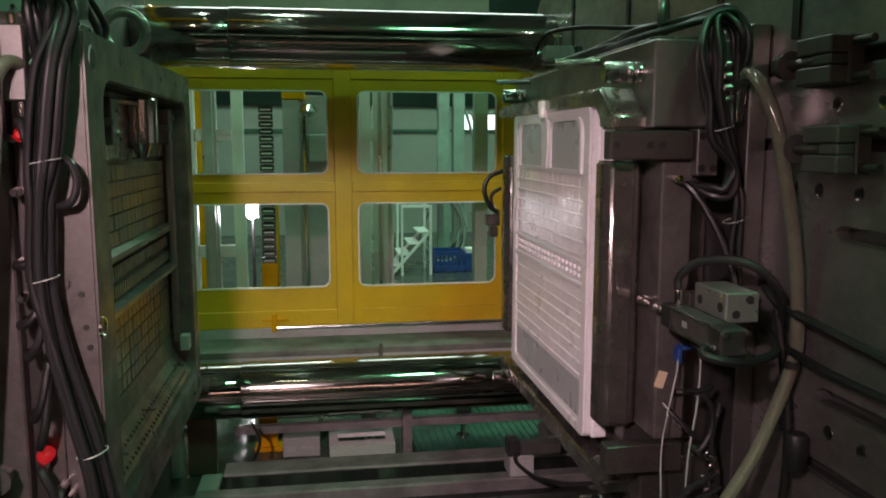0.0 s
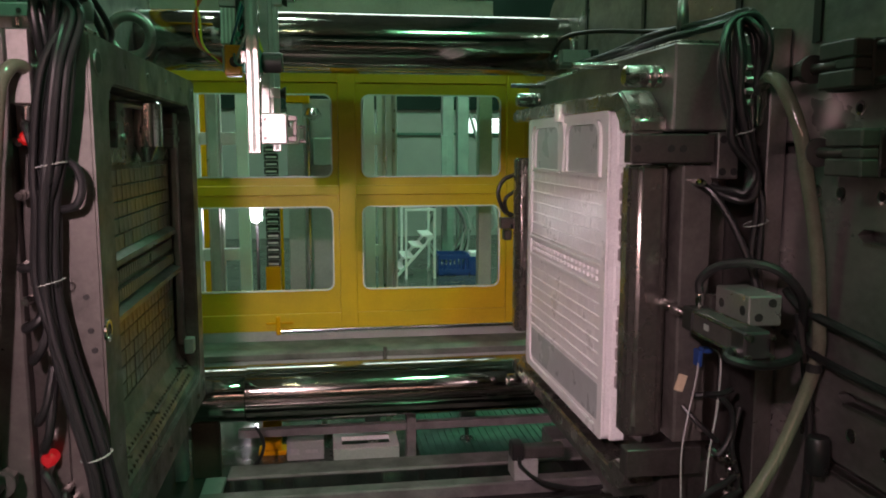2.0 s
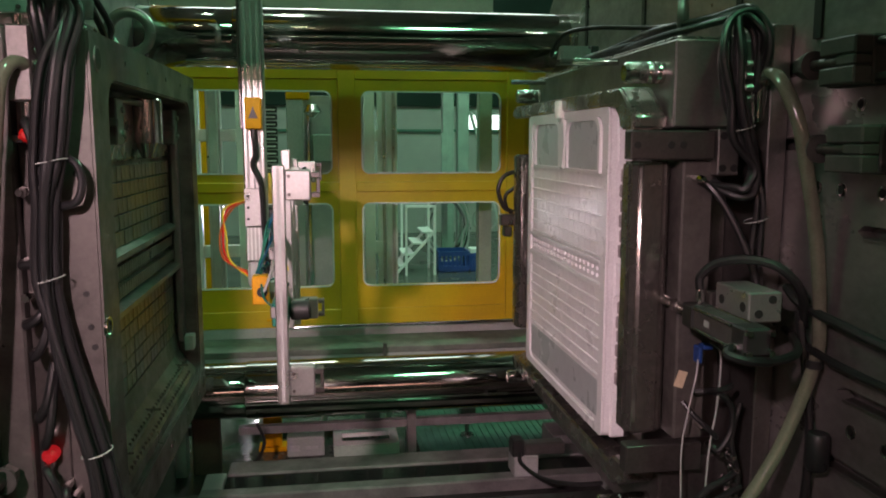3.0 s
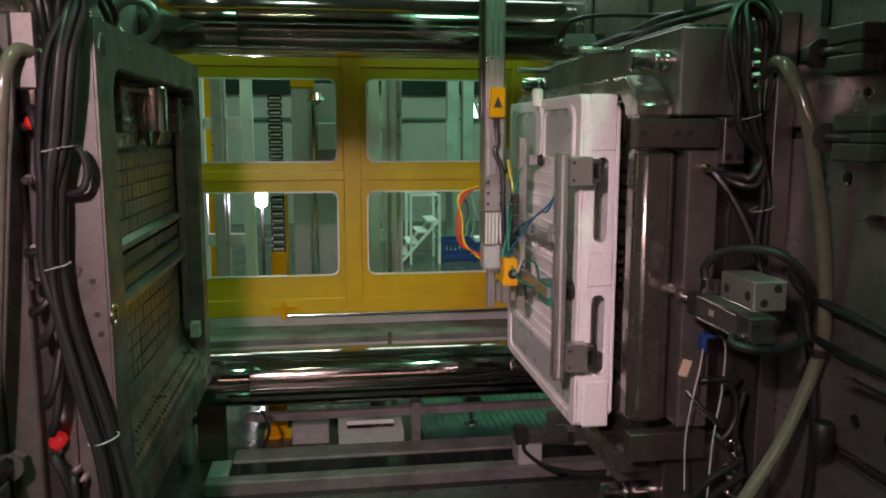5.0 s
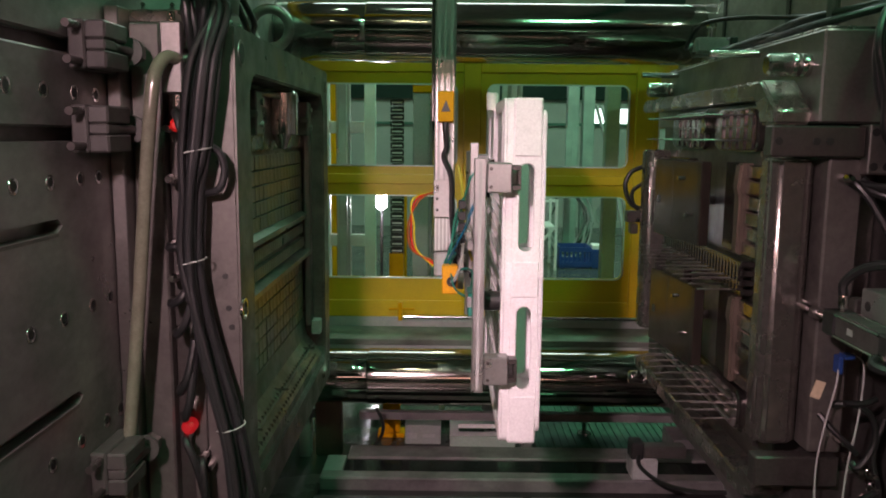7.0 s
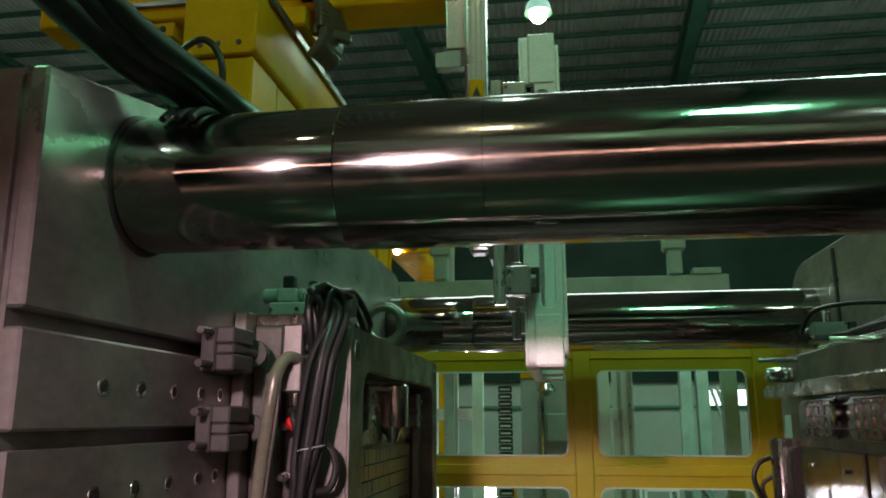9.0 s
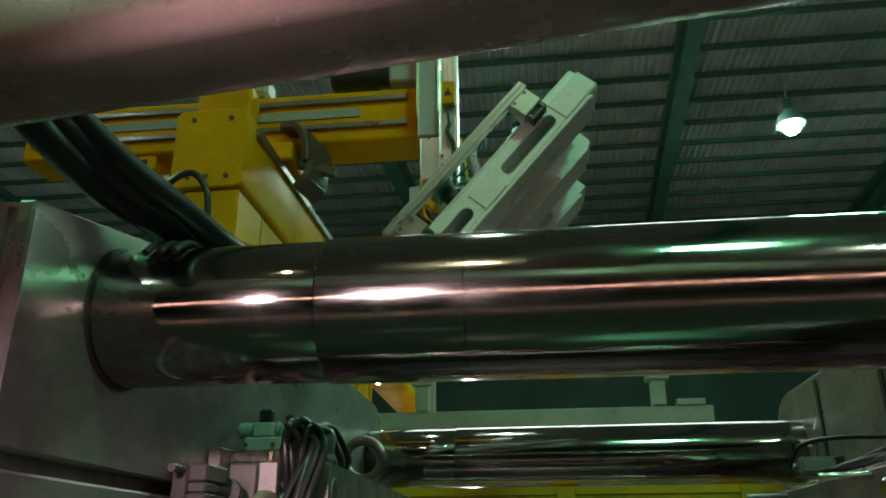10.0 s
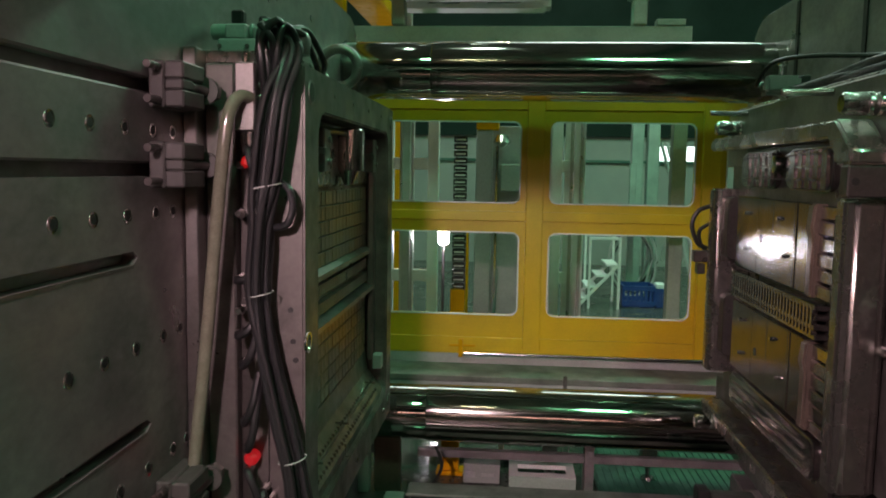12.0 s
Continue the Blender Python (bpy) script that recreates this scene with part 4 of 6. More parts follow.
# ---- core mould half, rides on the moving platen ----
def core_mould():
    t = thing("core_mould", pose(0, 0, 0), "worn oily steel core mould half on the moving platen", "mould")
    part("back_plate", box(1.385, 1.448, 2.42, 4.37, 0.66, 2.40), STEEL, t)
    part("core_block", box(1.107, 1.384, 2.66, 4.2, 0.74, 2.34, bevel=0.006), DARK_STEEL, t)
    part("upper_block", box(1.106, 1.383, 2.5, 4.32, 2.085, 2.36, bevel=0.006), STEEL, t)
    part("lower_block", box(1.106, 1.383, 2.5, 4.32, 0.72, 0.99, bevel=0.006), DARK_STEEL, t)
    top = [(2.545, 2.08), (2.665, 2.08), (2.675, 2.115), (2.73, 2.162), (4.2, 2.162), (4.2, 2.2), (4.16, 2.222), (2.67, 2.222), (2.545, 2.125)]
    part("shoulder", sharp_bevel(prism(top, "x", 0.99, 1.105), 0.009, 3, 30), WORN_STEEL, t, "polished rounded shoulder", smooth=True)
    part("shoulder", sharp_bevel(prism([(2.545, 0.94), (2.67, 0.94), (2.72, 0.9), (4.2, 0.9), (4.2, 0.86), (4.15, 0.83), (2.66, 0.83), (2.545, 0.89)], "x", 1.0, 1.105), 0.009, 3, 30), WORN_STEEL, t, smooth=True)
    for y, z, x0 in ((2.6, 2.262, 0.975), (2.6, 0.79, 0.925), (4.1, 2.27, 0.985), (4.1, 0.8, 0.95)):
        part("guide_pin", lathe([(x0, 0.026), (x0 + 0.008, 0.034), (x0 + 0.07, 0.0355), (x0 + 0.074, 0.033), (x0 + 0.08, 0.0355), (x0 + 0.1, 0.0355), (x0 + 0.104, 0.033), (x0 + 0.11, 0.036), (1.106, 0.036)], "x", 28, (0, y, z)), CHROME, t, smooth=True)
    for y in (3.0, 4.0):
        part("return_pin", lathe([(0.93, 0.012), (1.11, 0.012)], "x", 12, (0, y, 2.335)), CHROME, t, smooth=True)
    # moulding core: plates that shape the pallet's hollow side
    part("core_base", box(1.085, 1.106, 2.78, 3.9, 0.96, 2.16, bevel=0), DARK_STEEL, t)
    for y0, y1 in ((2.83, 3.27), (3.4, 3.86)):
        part("core_panel", sharp_bevel(prism(rounded(y0, y1, 1.99, 2.145, 0.05, 5), "x", 1.05, 1.085), 0.01, 3, 50), WET_STEEL, t, "polished panel with rounded corners", smooth=True)
        tagged(part("panel_ribs", boxes([(1.044, 1.05, y0 + 0.03 + 0.075 * i, y0 + 0.036 + 0.075 * i, 2.0, 2.135) for i in range(5)] + [(1.044, 1.05, y0 + 0.02, y1 - 0.02, 2.03 + 0.045 * i, 2.036 + 0.045 * i) for i in range(3)], 0), WET_STEEL, t), kind="stuff")
    part("gate_bush", lathe([(1.02, 0.02), (1.025, 0.034), (1.085, 0.036)], "x", 20, (0, 3.335, 2.09)), CHROME, t, smooth=True)
    for z0, z1 in ((1.625, 1.95), (1.155, 1.47)):
        for y0, y1 in ((2.96, 3.097), (3.558, 3.87)):
            part("core_plate", box(1.045, 1.085, y0, y1, z0, z1, bevel=0.005), CORE_PLATE, t, "oily reflecting core plate")
        part("tunnel_core", sharp_bevel(prism([(1.03, z0), (1.085, z0), (1.085, z1), (1.03, z1), (1.022, z0 + 0.24), (1.03, z0 + 0.21)], "y", 2.9, 2.955), 0.008, 2), BROWN_STEEL, t, "brown oiled tunnel core")
        for f in (0.78, 0.3):
            part("stud", lathe([(1.025, 0.007), (1.045, 0.009)], "x", 8, (0, 3.7, z0 + f * (z1 - z0))), CHROME, t)
        for k in range(6):
            zz = z0 + (z1 - z0) * k / 6
            part("side_rib", box(1.045 + 0.004 * (k % 2), 1.085, 2.76, 2.895, zz + 0.003, zz + 0.049, bevel=0.004), WET_STEEL, t)
    for k in range(4):
        z = 1.485 + 0.034 * k
        part("mid_rib", box(1.035 - 0.004 * (k % 2), 1.085, 2.85, 3.88, z, z + 0.02, bevel=0.003), WET_STEEL, t)
    tagged(part("mid_teeth", boxes([(1.03, 1.05, 2.87 + 0.034 * i, 2.885 + 0.034 * i, 1.50, 1.60) for i in range(29)], 0), WET_STEEL, t), kind="stuff")
    part("lower_panel", sharp_bevel(prism(rounded(2.83, 3.87, 0.985, 1.135, 0.05, 5), "x", 1.045, 1.085), 0.01, 3, 50), WET_STEEL, t, smooth=True)
    for k in range(3):
        part("lower_rib", box(1.038, 1.045, 2.9, 3.8, 1.01 + 0.04 * k, 1.018 + 0.04 * k, bevel=0), STEEL, t)
    # near side: gib plate, slide bar, fittings
    part("gib_plate", box(0.945, 1.22, 2.44, 2.498, 1.985, 2.075, bevel=0.004), DARK_STEEL, t)
    for x in (0.965, 1.075, 1.115):
        part("gib_bolt", lathe([(2.437, 0.012), (2.4399, 0.012)], "y", 8, (x, 0, 2.03)), BLACK, t)
    part("gib_plate", box(0.96, 1.22, 2.44, 2.498, 0.965, 1.06, bevel=0.004), DARK_STEEL, t)
    part("side_bar", box(1.132, 1.236, 2.47, 2.655, 1.064, 1.98, bevel=0.006), RIM_STEEL, t)
    part("corner_block", boxes([(1.223, 1.293, 2.425, 2.5, 1.935, 2.08)], 0.004), STEEL, t)
    for dx in (0.016, 0.054):
        for dz in (0.022, 0.122):
            part("socket_bolt", lathe([(2.422, 0.012), (2.4245, 0.012)], "y", 12, (1.223 + dx, 0, 1.936 + dz)), BLACK, t)
    part("paper_tag", lean(box(-0.016, 0.016, -0.002, 0.0, -0.028, 0.028, bevel=0), pose(1.15, 2.4685, 1.27, 0, 18, 0)), TAG, t, "torn cream paper tag")
    m = part("manifold", lathe([(2.1, 0.012), (2.12, 0.018), (2.15, 0.018), (2.16, 0.024), (2.3, 0.024), (2.31, 0.016), (2.335, 0.016)], "z", 10, (1.345, 2.42, 0)), CHROME, t, "chromed hose manifold", smooth=True)
    for i in range(4):
        part("nipple", lathe([(1.3, 0.009), (1.32, 0.013), (1.33, 0.013)], "x", 8, (0, 2.42, 2.17 + 0.036 * i)), STEEL, m)
    part("manifold_foot", box(1.33, 1.36, 2.44, 2.5, 2.2, 2.26), DARK_STEEL, m)
    part("top_wear_plate", box(1.13, 1.37, 2.55, 4.25, 2.361, 2.375), WORN_STEEL, t)
    return t


TAG = material("cream_paper", (0.65, 0.52, 0.36), 0.8, 0, 0.2, 12, 0.05, 90)
core = core_mould()


def slider(y0, y1, name_label):
    t = thing("side_slider", pose(0, 0, 0), name_label, "mould slider", "side sliders")
    out = [(1.012, y0), (1.095, y0), (1.125, y0 + 0.025), (1.125, y1), (1.01, y1), (0.986, y1 - 0.025), (0.986, y0 + 0.03)]
    part("bar", sharp_bevel(prism(out, "z", 1.07, 1.978), 0.01, 3, 25), WORN_STEEL, t, smooth=True)
    for z0 in (1.64, 1.17):
        part("fork_core", sharp_bevel(prism(rounded(1.03, 1.10, z0, z0 + 0.3, 0.03, 4), "y", y1 if y1 < 3 else y0 - 0.09, y1 + 0.09 if y1 < 3 else y0), 0.006, 1, 60), DARK_STEEL, t, smooth=True)
    return t


near_slider = slider(2.52, 2.64, "worn rounded steel side slider of the mould")
far_slider = slider(4.06, 4.18, "worn rounded steel side slider of the mould")


def slide_cylinder():
    t = thing("hydraulic_cylinder", pose(1.175, 0, 1.52), "dark hydraulic cylinder with tie rods and a valve block", "cylinder")
    part("rod", lathe([(2.34, 0.013), (2.53, 0.013), (2.532, 0.019), (2.56, 0.019)], "y", 14, (-0.06, 0, 0)), CHROME, t, smooth=True)
    part("rod_nut", lathe([(2.43, 0.021), (2.455, 0.021)], "y", 6, (-0.06, 0, 0)), STEEL, t)
    part("front_head", box(-0.092, -0.02, 2.27, 2.34, -0.036, 0.036, bevel=0.006), BLACK, t)
    part("barrel", sharp_bevel(prism([(-0.088, -0.026), (-0.08, -0.033), (-0.03, -0.033), (-0.023, -0.026), (-0.023, 0.026), (-0.03, 0.033), (-0.08, 0.033), (-0.088, 0.026)], "y", 2.04, 2.269), 0.003, 1), CLAMP_GREY, t, "grey profiled barrel")
    part("rear_head", box(-0.094, -0.018, 1.965, 2.039, -0.038, 0.038, bevel=0.006), BLACK, t)
    for x in (-0.088, -0.024):
        for z in (-0.03, 0.03):
            part("tie_rod", lathe([(2.04, 0.0055), (2.269, 0.0055)], "y", 8, (x, 0, z)), CHROME, t, smooth=True)
            part("rod_end_nut", lathe([(1.948, 0.009), (1.9645, 0.009)], "y", 6, (x, 0, z * 0.9)), CHROME, t)
    part("name_plate", box(-0.0895, -0.0885, 2.17, 2.2, -0.008, 0.01, bevel=0), WALL_SHEET, t, "pale worn label")
    b = part("valve_block", box(-0.01, 0.09, 2.1, 2.29, 0.02, 0.105, bevel=0.004), ALU, t, "machined steel valve block")
    # Ports are black discs on the block, for their dark insides.
    for y in (2.13, 2.25):
        part("port", lathe([(-0.0125, 0.014), (-0.0102, 0.014)], "x", 14, (0, y, 0.06)), BLACK, b)
    for x, z in ((0.02, 0.045), (0.06, 0.085)):
        part("end_port", lathe([(2.0965, 0.012), (2.0995, 0.012)], "y", 12, (x, 0, z)), BLACK, b)
    part("banjo", lathe([(-0.13, 0.008), (-0.12, 0.013), (-0.095, 0.013)], "x", 8, (0, 2.0, -0.02)), CHROME, t, smooth=True)
    part("banjo", lathe([(0.037, 0.011), (0.065, 0.013), (0.085, 0.009)], "z", 8, (-0.056, 2.3, 0)), CHROME, t, smooth=True)
    part("bracket", box(-0.02, 0.2, 2.3, 2.34, -0.07, 0.07), DARK_STEEL, t)
    part("bracket_arm", box(0.12, 0.185, 2.341, 2.43, -0.05, 0.05), DARK_STEEL, t)
    return t


cyl = slide_cylinder()


def right_hoses():
    t = thing("hose_bundle", pose(0, 0, 0), "bundle of dark rubber hoses looping down the core mould", "hoses")
    rnd = random.Random(9)
    for k in range(6):
        o = [rnd.uniform(-0.02, 0.02) for _ in range(8)]
        dy = 2.36 + 0.022 * (k % 3)
        e = 0.012 * (k - 2.5)
        pts = [(1.335, 2.42, 2.17 + 0.034 * (k % 4)), (1.345 - 0.006 * k, dy + 0.01, 2.33 + 0.008 * k), (1.31 - 0.008 * k, dy + 0.03, 2.425 - 0.004 * k), (1.26 + o[0] + e, dy + 0.03, 2.41 + o[1] * 0.6),
               (1.235 + o[2] + e, dy, 2.3), (1.238 + o[3] + e, dy, 2.17), (1.28 + o[4] * 0.8 + e, dy, 2.05), (1.325 + o[5] * 0.5 + 0.5 * e, dy, 1.96 + o[5]), (1.3 + 0.6 * e, dy, 1.885 + o[6] * 0.8), (1.255, dy + 0.02, 1.885 + o[6]), (1.21 + o[7] * 0.5, 2.44, 1.915 + o[7] * 0.6)]
        part("hose", tube(pts, 0.0125, 10, 6), HOSE_GREY if k % 3 else RUBBER, t, smooth=True)
    for k in range(4):
        o = [rnd.uniform(-0.03, 0.03) for _ in range(6)]
        part("hose", tube([(1.335, 2.42, 2.2 + 0.03 * k), (1.36 - 0.01 * k, 2.4, 2.36), (1.32, 2.44, 2.425 + 0.008 * k), (1.26 + o[0], 2.58, 2.415 + 0.008 * k), (1.2 + o[1], 2.85 + o[2], 2.40 + 0.01 * k), (1.17 + o[3], 3.2, 2.395 + 0.01 * k), (1.12 + o[4], 3.6 + o[5], 2.392)], 0.0125, 10, 5), HOSE_GREY if k % 2 else RUBBER, t, smooth=True)
    for k in range(2):
        part("drop_hose", tube([(1.33, 2.4, 1.97), (1.335 + 0.02 * k, 2.38, 1.85), (1.325 + 0.025 * k, 2.38, 1.7), (1.34 + 0.02 * k, 2.37, 1.56)], 0.0095, 8, 6), HOSE_GREY, t, smooth=True)
    for x, y, z in ((1.27, 2.37, 2.08), (1.335, 2.38, 1.8)):
        part("cable_tie", tube([(x + 0.036 * math.cos(a), y + 0.036 * math.sin(a), z + 0.01 * math.cos(a)) for a in [2 * math.pi * i / 12 for i in range(13)]], 0.0022, 6, 3), WALL_SHEET, t, "pale cable tie")
    for pts, r in (([(1.17, 2.46, 1.925), (1.2, 2.42, 1.9), (1.25, 2.39, 1.82), (1.3, 2.36, 1.7), (1.33, 2.34, 1.58), (1.335, 2.32, 1.45)], 0.012),
                   ([(1.06, 2.0, 1.5), (1.04, 1.97, 1.49), (1.1, 1.95, 1.475), (1.2, 2.0, 1.46), (1.32, 2.1, 1.455), (1.42, 2.3, 1.46)], 0.013),
                   ([(1.119, 2.3, 1.6), (1.12, 2.3, 1.64), (1.16, 2.27, 1.685), (1.23, 2.22, 1.7), (1.3, 2.18, 1.68), (1.36, 2.16, 1.61), (1.4, 2.2, 1.5)], 0.0135),
                   ([(1.4, 2.3, 1.6), (1.4, 2.2, 1.56), (1.41, 2.0, 1.535), (1.42, 1.7, 1.5), (1.42, 1.5, 1.46)], 0.0145),
                   ([(1.4, 2.3, 1.47), (1.4, 2.15, 1.44), (1.41, 1.95, 1.42), (1.42, 1.7, 1.415), (1.42, 1.5, 1.42)], 0.0125),
                   ([(1.38, 2.2, 1.55), (1.4, 2.16, 1.3), (1.4, 2.14, 1.1), (1.38, 2.14, 0.85)], 0.013),
                   ([(1.2, 2.45, 1.36), (1.175, 2.41, 1.3), (1.145, 2.4, 1.17), (1.13, 2.4, 1.05), (1.135, 2.4, 0.88)], 0.003),
                   ([(1.24, 2.45, 1.39), (1.255, 2.41, 1.36), (1.245, 2.4, 1.2), (1.225, 2.4, 1.05), (1.215, 2.4, 0.85)], 0.003),
                   ([(1.15, 2.45, 1.2), (1.18, 2.42, 1.16), (1.22, 2.4, 1.12), (1.25, 2.4, 1.09)], 0.009),
                   ([(1.18, 2.45, 1.23), (1.24, 2.41, 1.24), (1.29, 2.4, 1.2), (1.3, 2.4, 1.12), (1.26, 2.4, 1.05), (1.24, 2.42, 1.06)], 0.01),
                   ([(1.3, 2.41, 1.26), (1.26, 2.4, 1.25), (1.2, 2.4, 1.25)], 0.01),
                   ([(1.32, 2.4, 0.97), (1.28, 2.39, 0.95), (1.22, 2.39, 0.92), (1.17, 2.4, 0.86)], 0.011),
                   ([(1.34, 2.4, 0.92), (1.29, 2.39, 0.9), (1.24, 2.39, 0.87), (1.2, 2.4, 0.8)], 0.011),
                   ([(1.33, 2.41, 1.2), (1.3, 2.4, 1.08), (1.33, 2.4, 0.95), (1.3, 2.4, 0.8)], 0.009)):
        part("hose" if r > 0.006 else "thin_tube", tube(pts, r, 8, 6), RUBBER if r > 0.006 else GREY_PAINT, t, "" if r > 0.006 else "thin pale air tube", smooth=True)
    for k in range(5):
        c = part("quick_coupling", lathe([(0.0, 0.008), (0.012, 0.014), (0.03, 0.014), (0.034, 0.018), (0.05, 0.018), (0.056, 0.01), (0.07, 0.01)], "y", 10, (0, 0, 0)), CHROME, t, "bright quick coupling", smooth=True)
        c.location = (1.31 + 0.012 * (k % 2), 2.39, 1.02 - 0.045 * k)
    part("grey_can", lathe([(1.1, 0.028), (1.11, 0.034), (1.2, 0.034), (1.21, 0.028)], "z", 18, (1.4, 2.1, 0)), HOSE_GREY, t, smooth=True)
    for x, z in ((1.17, 1.925), (1.215, 1.12), (1.27, 1.03)):
        part("coupling", lathe([(2.40, 0.008), (2.42, 0.014), (2.45, 0.014), (2.5, 0.01)], "y", 8, (x, 0, z)), CHROME, t, smooth=True)
    part("blue_plug", boxes([(1.19, 1.205, 2.43, 2.469, 1.33, 1.385), (1.206, 1.24, 2.43, 2.469, 1.375, 1.39)], 0.003), BLUE, t, "blue plug")
    clear = thing("clear_hose", pose(0, 0, 0), "thick clear braided water hose", "hose", "clear hoses")
    part("hose", tube([(1.35, 2.4, 2.225), (1.31, 2.3, 2.238), (1.295, 2.21, 2.205), (1.318, 2.16, 2.1), (1.35, 2.15, 1.95), (1.395, 2.15, 1.73), (1.415, 2.15, 1.53), (1.408, 2.15, 1.40), (1.313, 2.15, 1.15), (1.2, 2.15, 0.96), (1.08, 2.15, 0.75), (1.03, 2.15, 0.4)], 0.02, 14, 8), MESH_HOSE, clear, smooth=True)
    part("band", lathe([(-0.012, 0.0245), (0.012, 0.0245)], "z", 14, (1.408, 2.15, 1.40)), BLACK, clear)
    return [t, clear]


def top_cylinder():
    t = thing("air_cylinder", pose(-0.03, 3.53, 2.375), "small pneumatic cylinder lying on the core mould", "cylinder")
    part("body", box(1.06, 1.2, -0.035, 0.035, 0.012, 0.08, bevel=0.012, segs=2), ALU, t)
    part("cap", box(1.201, 1.235, -0.036, 0.036, 0.008, 0.082, bevel=0.005), BLACK, t)
    part("rod", lathe([(1.236, 0.012), (1.31, 0.012)], "x", 12, (0, 0, 0.045)), CHROME, t, smooth=True)
    part("knob", lathe([(0.08, 0.018), (0.12, 0.018), (0.125, 0.022), (0.14, 0.02)], "z", 12, (1.13, 0, 0)), CHROME, t, smooth=True)
    part("mount", box(1.06, 1.235, -0.03, 0.03, 0.0, 0.0115, bevel=0), DARK_STEEL, t)
    part("cable", tube([(1.05, 0, 0.05), (1.0, -0.1, 0.03), (1.02, -0.2, 0.1), (1.1, -0.35, 0.11), (1.25, -0.6, 0.08), (1.3, -0.9, 0.06)], 0.009, 8), RUBBER, t, smooth=True)
    return t


def side_switch():
    """Hose elbows on the far slider."""
    t = thing("switch_cable", pose(0, 4.22, 1.7), "black hose elbows on the far side slider", "hose")
    part("hose", tube([(1.0, 0.0, -0.03), (0.95, 0.0, 0.0), (0.92, 0.0, 0.09), (0.95, 0.0, 0.16), (1.02, 0.0, 0.19)], 0.012, 8), RUBBER, t, smooth=True)
    part("hose", tube([(1.0, 0.0, -0.05), (0.965, 0.0, 0.0), (0.96, 0.0, 0.06), (1.01, 0.0, 0.1)], 0.01, 8), RUBBER, t, smooth=True)
    part("fitting", boxes([(0.93, 1.0, -0.03, 0.03, -0.1, -0.04), (0.95, 0.99, -0.03, 0.03, -0.16, -0.105)], 0.006), DARK_STEEL, t)
    return t


right_eye = eyebolt(1.24, 2.75, 2.376, 0.06, 60, "bright steel lifting eyebolt on the core mould")
riding = [moving_platen, core, near_slider, far_slider, cyl, *right_hoses(), top_cylinder(), side_switch(), right_eye]
right_clamp = clamp(-1)
riding.append(right_clamp)
right_clamp.matrix_world = pose(1.449, 2.08, 2.25)
riding.append(copy_thing(right_clamp, pose(1.449, 2.03, 2.02)))

limit = thing("limit_switch", pose(1.12, 4.33, 0.15), "grey limit switch with a black cable on the bed beam", "switch")
part("base", box(-0.08, 0.06, -0.05, 0.1, 0.0, 0.12, bevel=0.005), GREY_PAINT, limit)
part("body", box(-0.02, 0.22, -0.04, 0.04, 0.121, 0.19, bevel=0.008), STEEL, limit)
part("head", box(-0.09, -0.021, -0.05, 0.05, 0.115, 0.215, bevel=0.008), BLACK, limit)
part("cable", tube([(-0.05, -0.05, 0.14), (-0.05, -0.1, 0.1), (0.02, -0.25, 0.08), (0.15, -0.4, 0.1), (0.3, -0.45, 0.12)], 0.012, 8), RUBBER, limit, smooth=True)


def ejectors():
    t = thing("ejector_rods", pose(0, 0, 0), "thin steel ejector rods of the core mould", "ejector rods")
    for z, ys in ((2.12, range(7)), (2.03, range(7)), (1.535, range(11)), (1.49, range(9)), (1.06, range(10)), (1.0, range(10))):
        n = len(ys)
        for i in ys:
            part("rod", lathe([(1.035, 0.0035), (1.4, 0.0035)], "x", 6, (0, 2.9 + 0.95 * (i + 0.5) / n, z)), STEEL, t)
    return t


rods = ejectors()


def core_lifter(z0, z1):
    """Middle of a core plate, pushed out with the ejectors; origin at its near edge."""
    t = thing("core_lifter", pose(1.085, 3.1, z0), "brown oiled steel lifter block in the core plate", "mould lifter", "core lifters")
    h = z1 - z0
    part("block", box(-0.042, -0.001, 0.0, 0.455, 0.002, h - 0.002, bevel=0.004), CORE_PLATE, t)
    part("stem", lathe([(-0.0005, 0.02), (0.2, 0.02)], "x", 14, (0, 0.22, h / 2)), STEEL, t, smooth=True)
    for y, f in ((0.18, 0.78), (0.1, 0.35)):
        part("stud", lathe([(-0.058, 0.007), (-0.0422, 0.009)], "x", 8, (0, y, f * h)), CHROME, t)
    for y in (0.02, 0.26):
        part("seam", box(-0.0428, -0.0422, y - 0.0012, y + 0.0012, 0.01, h - 0.01, bevel=0), BLACK, t)
    # Hole drawn as a black disc in place of its shaded inside.
    part("dark_hole_disc", lathe([(-0.0438, 0.018), (-0.0422, 0.018)], "x", 12, (0, 0.4, h - 0.17)), BLACK, t)
    return t


lifters = [core_lifter(1.625, 1.95), core_lifter(1.155, 1.47)]


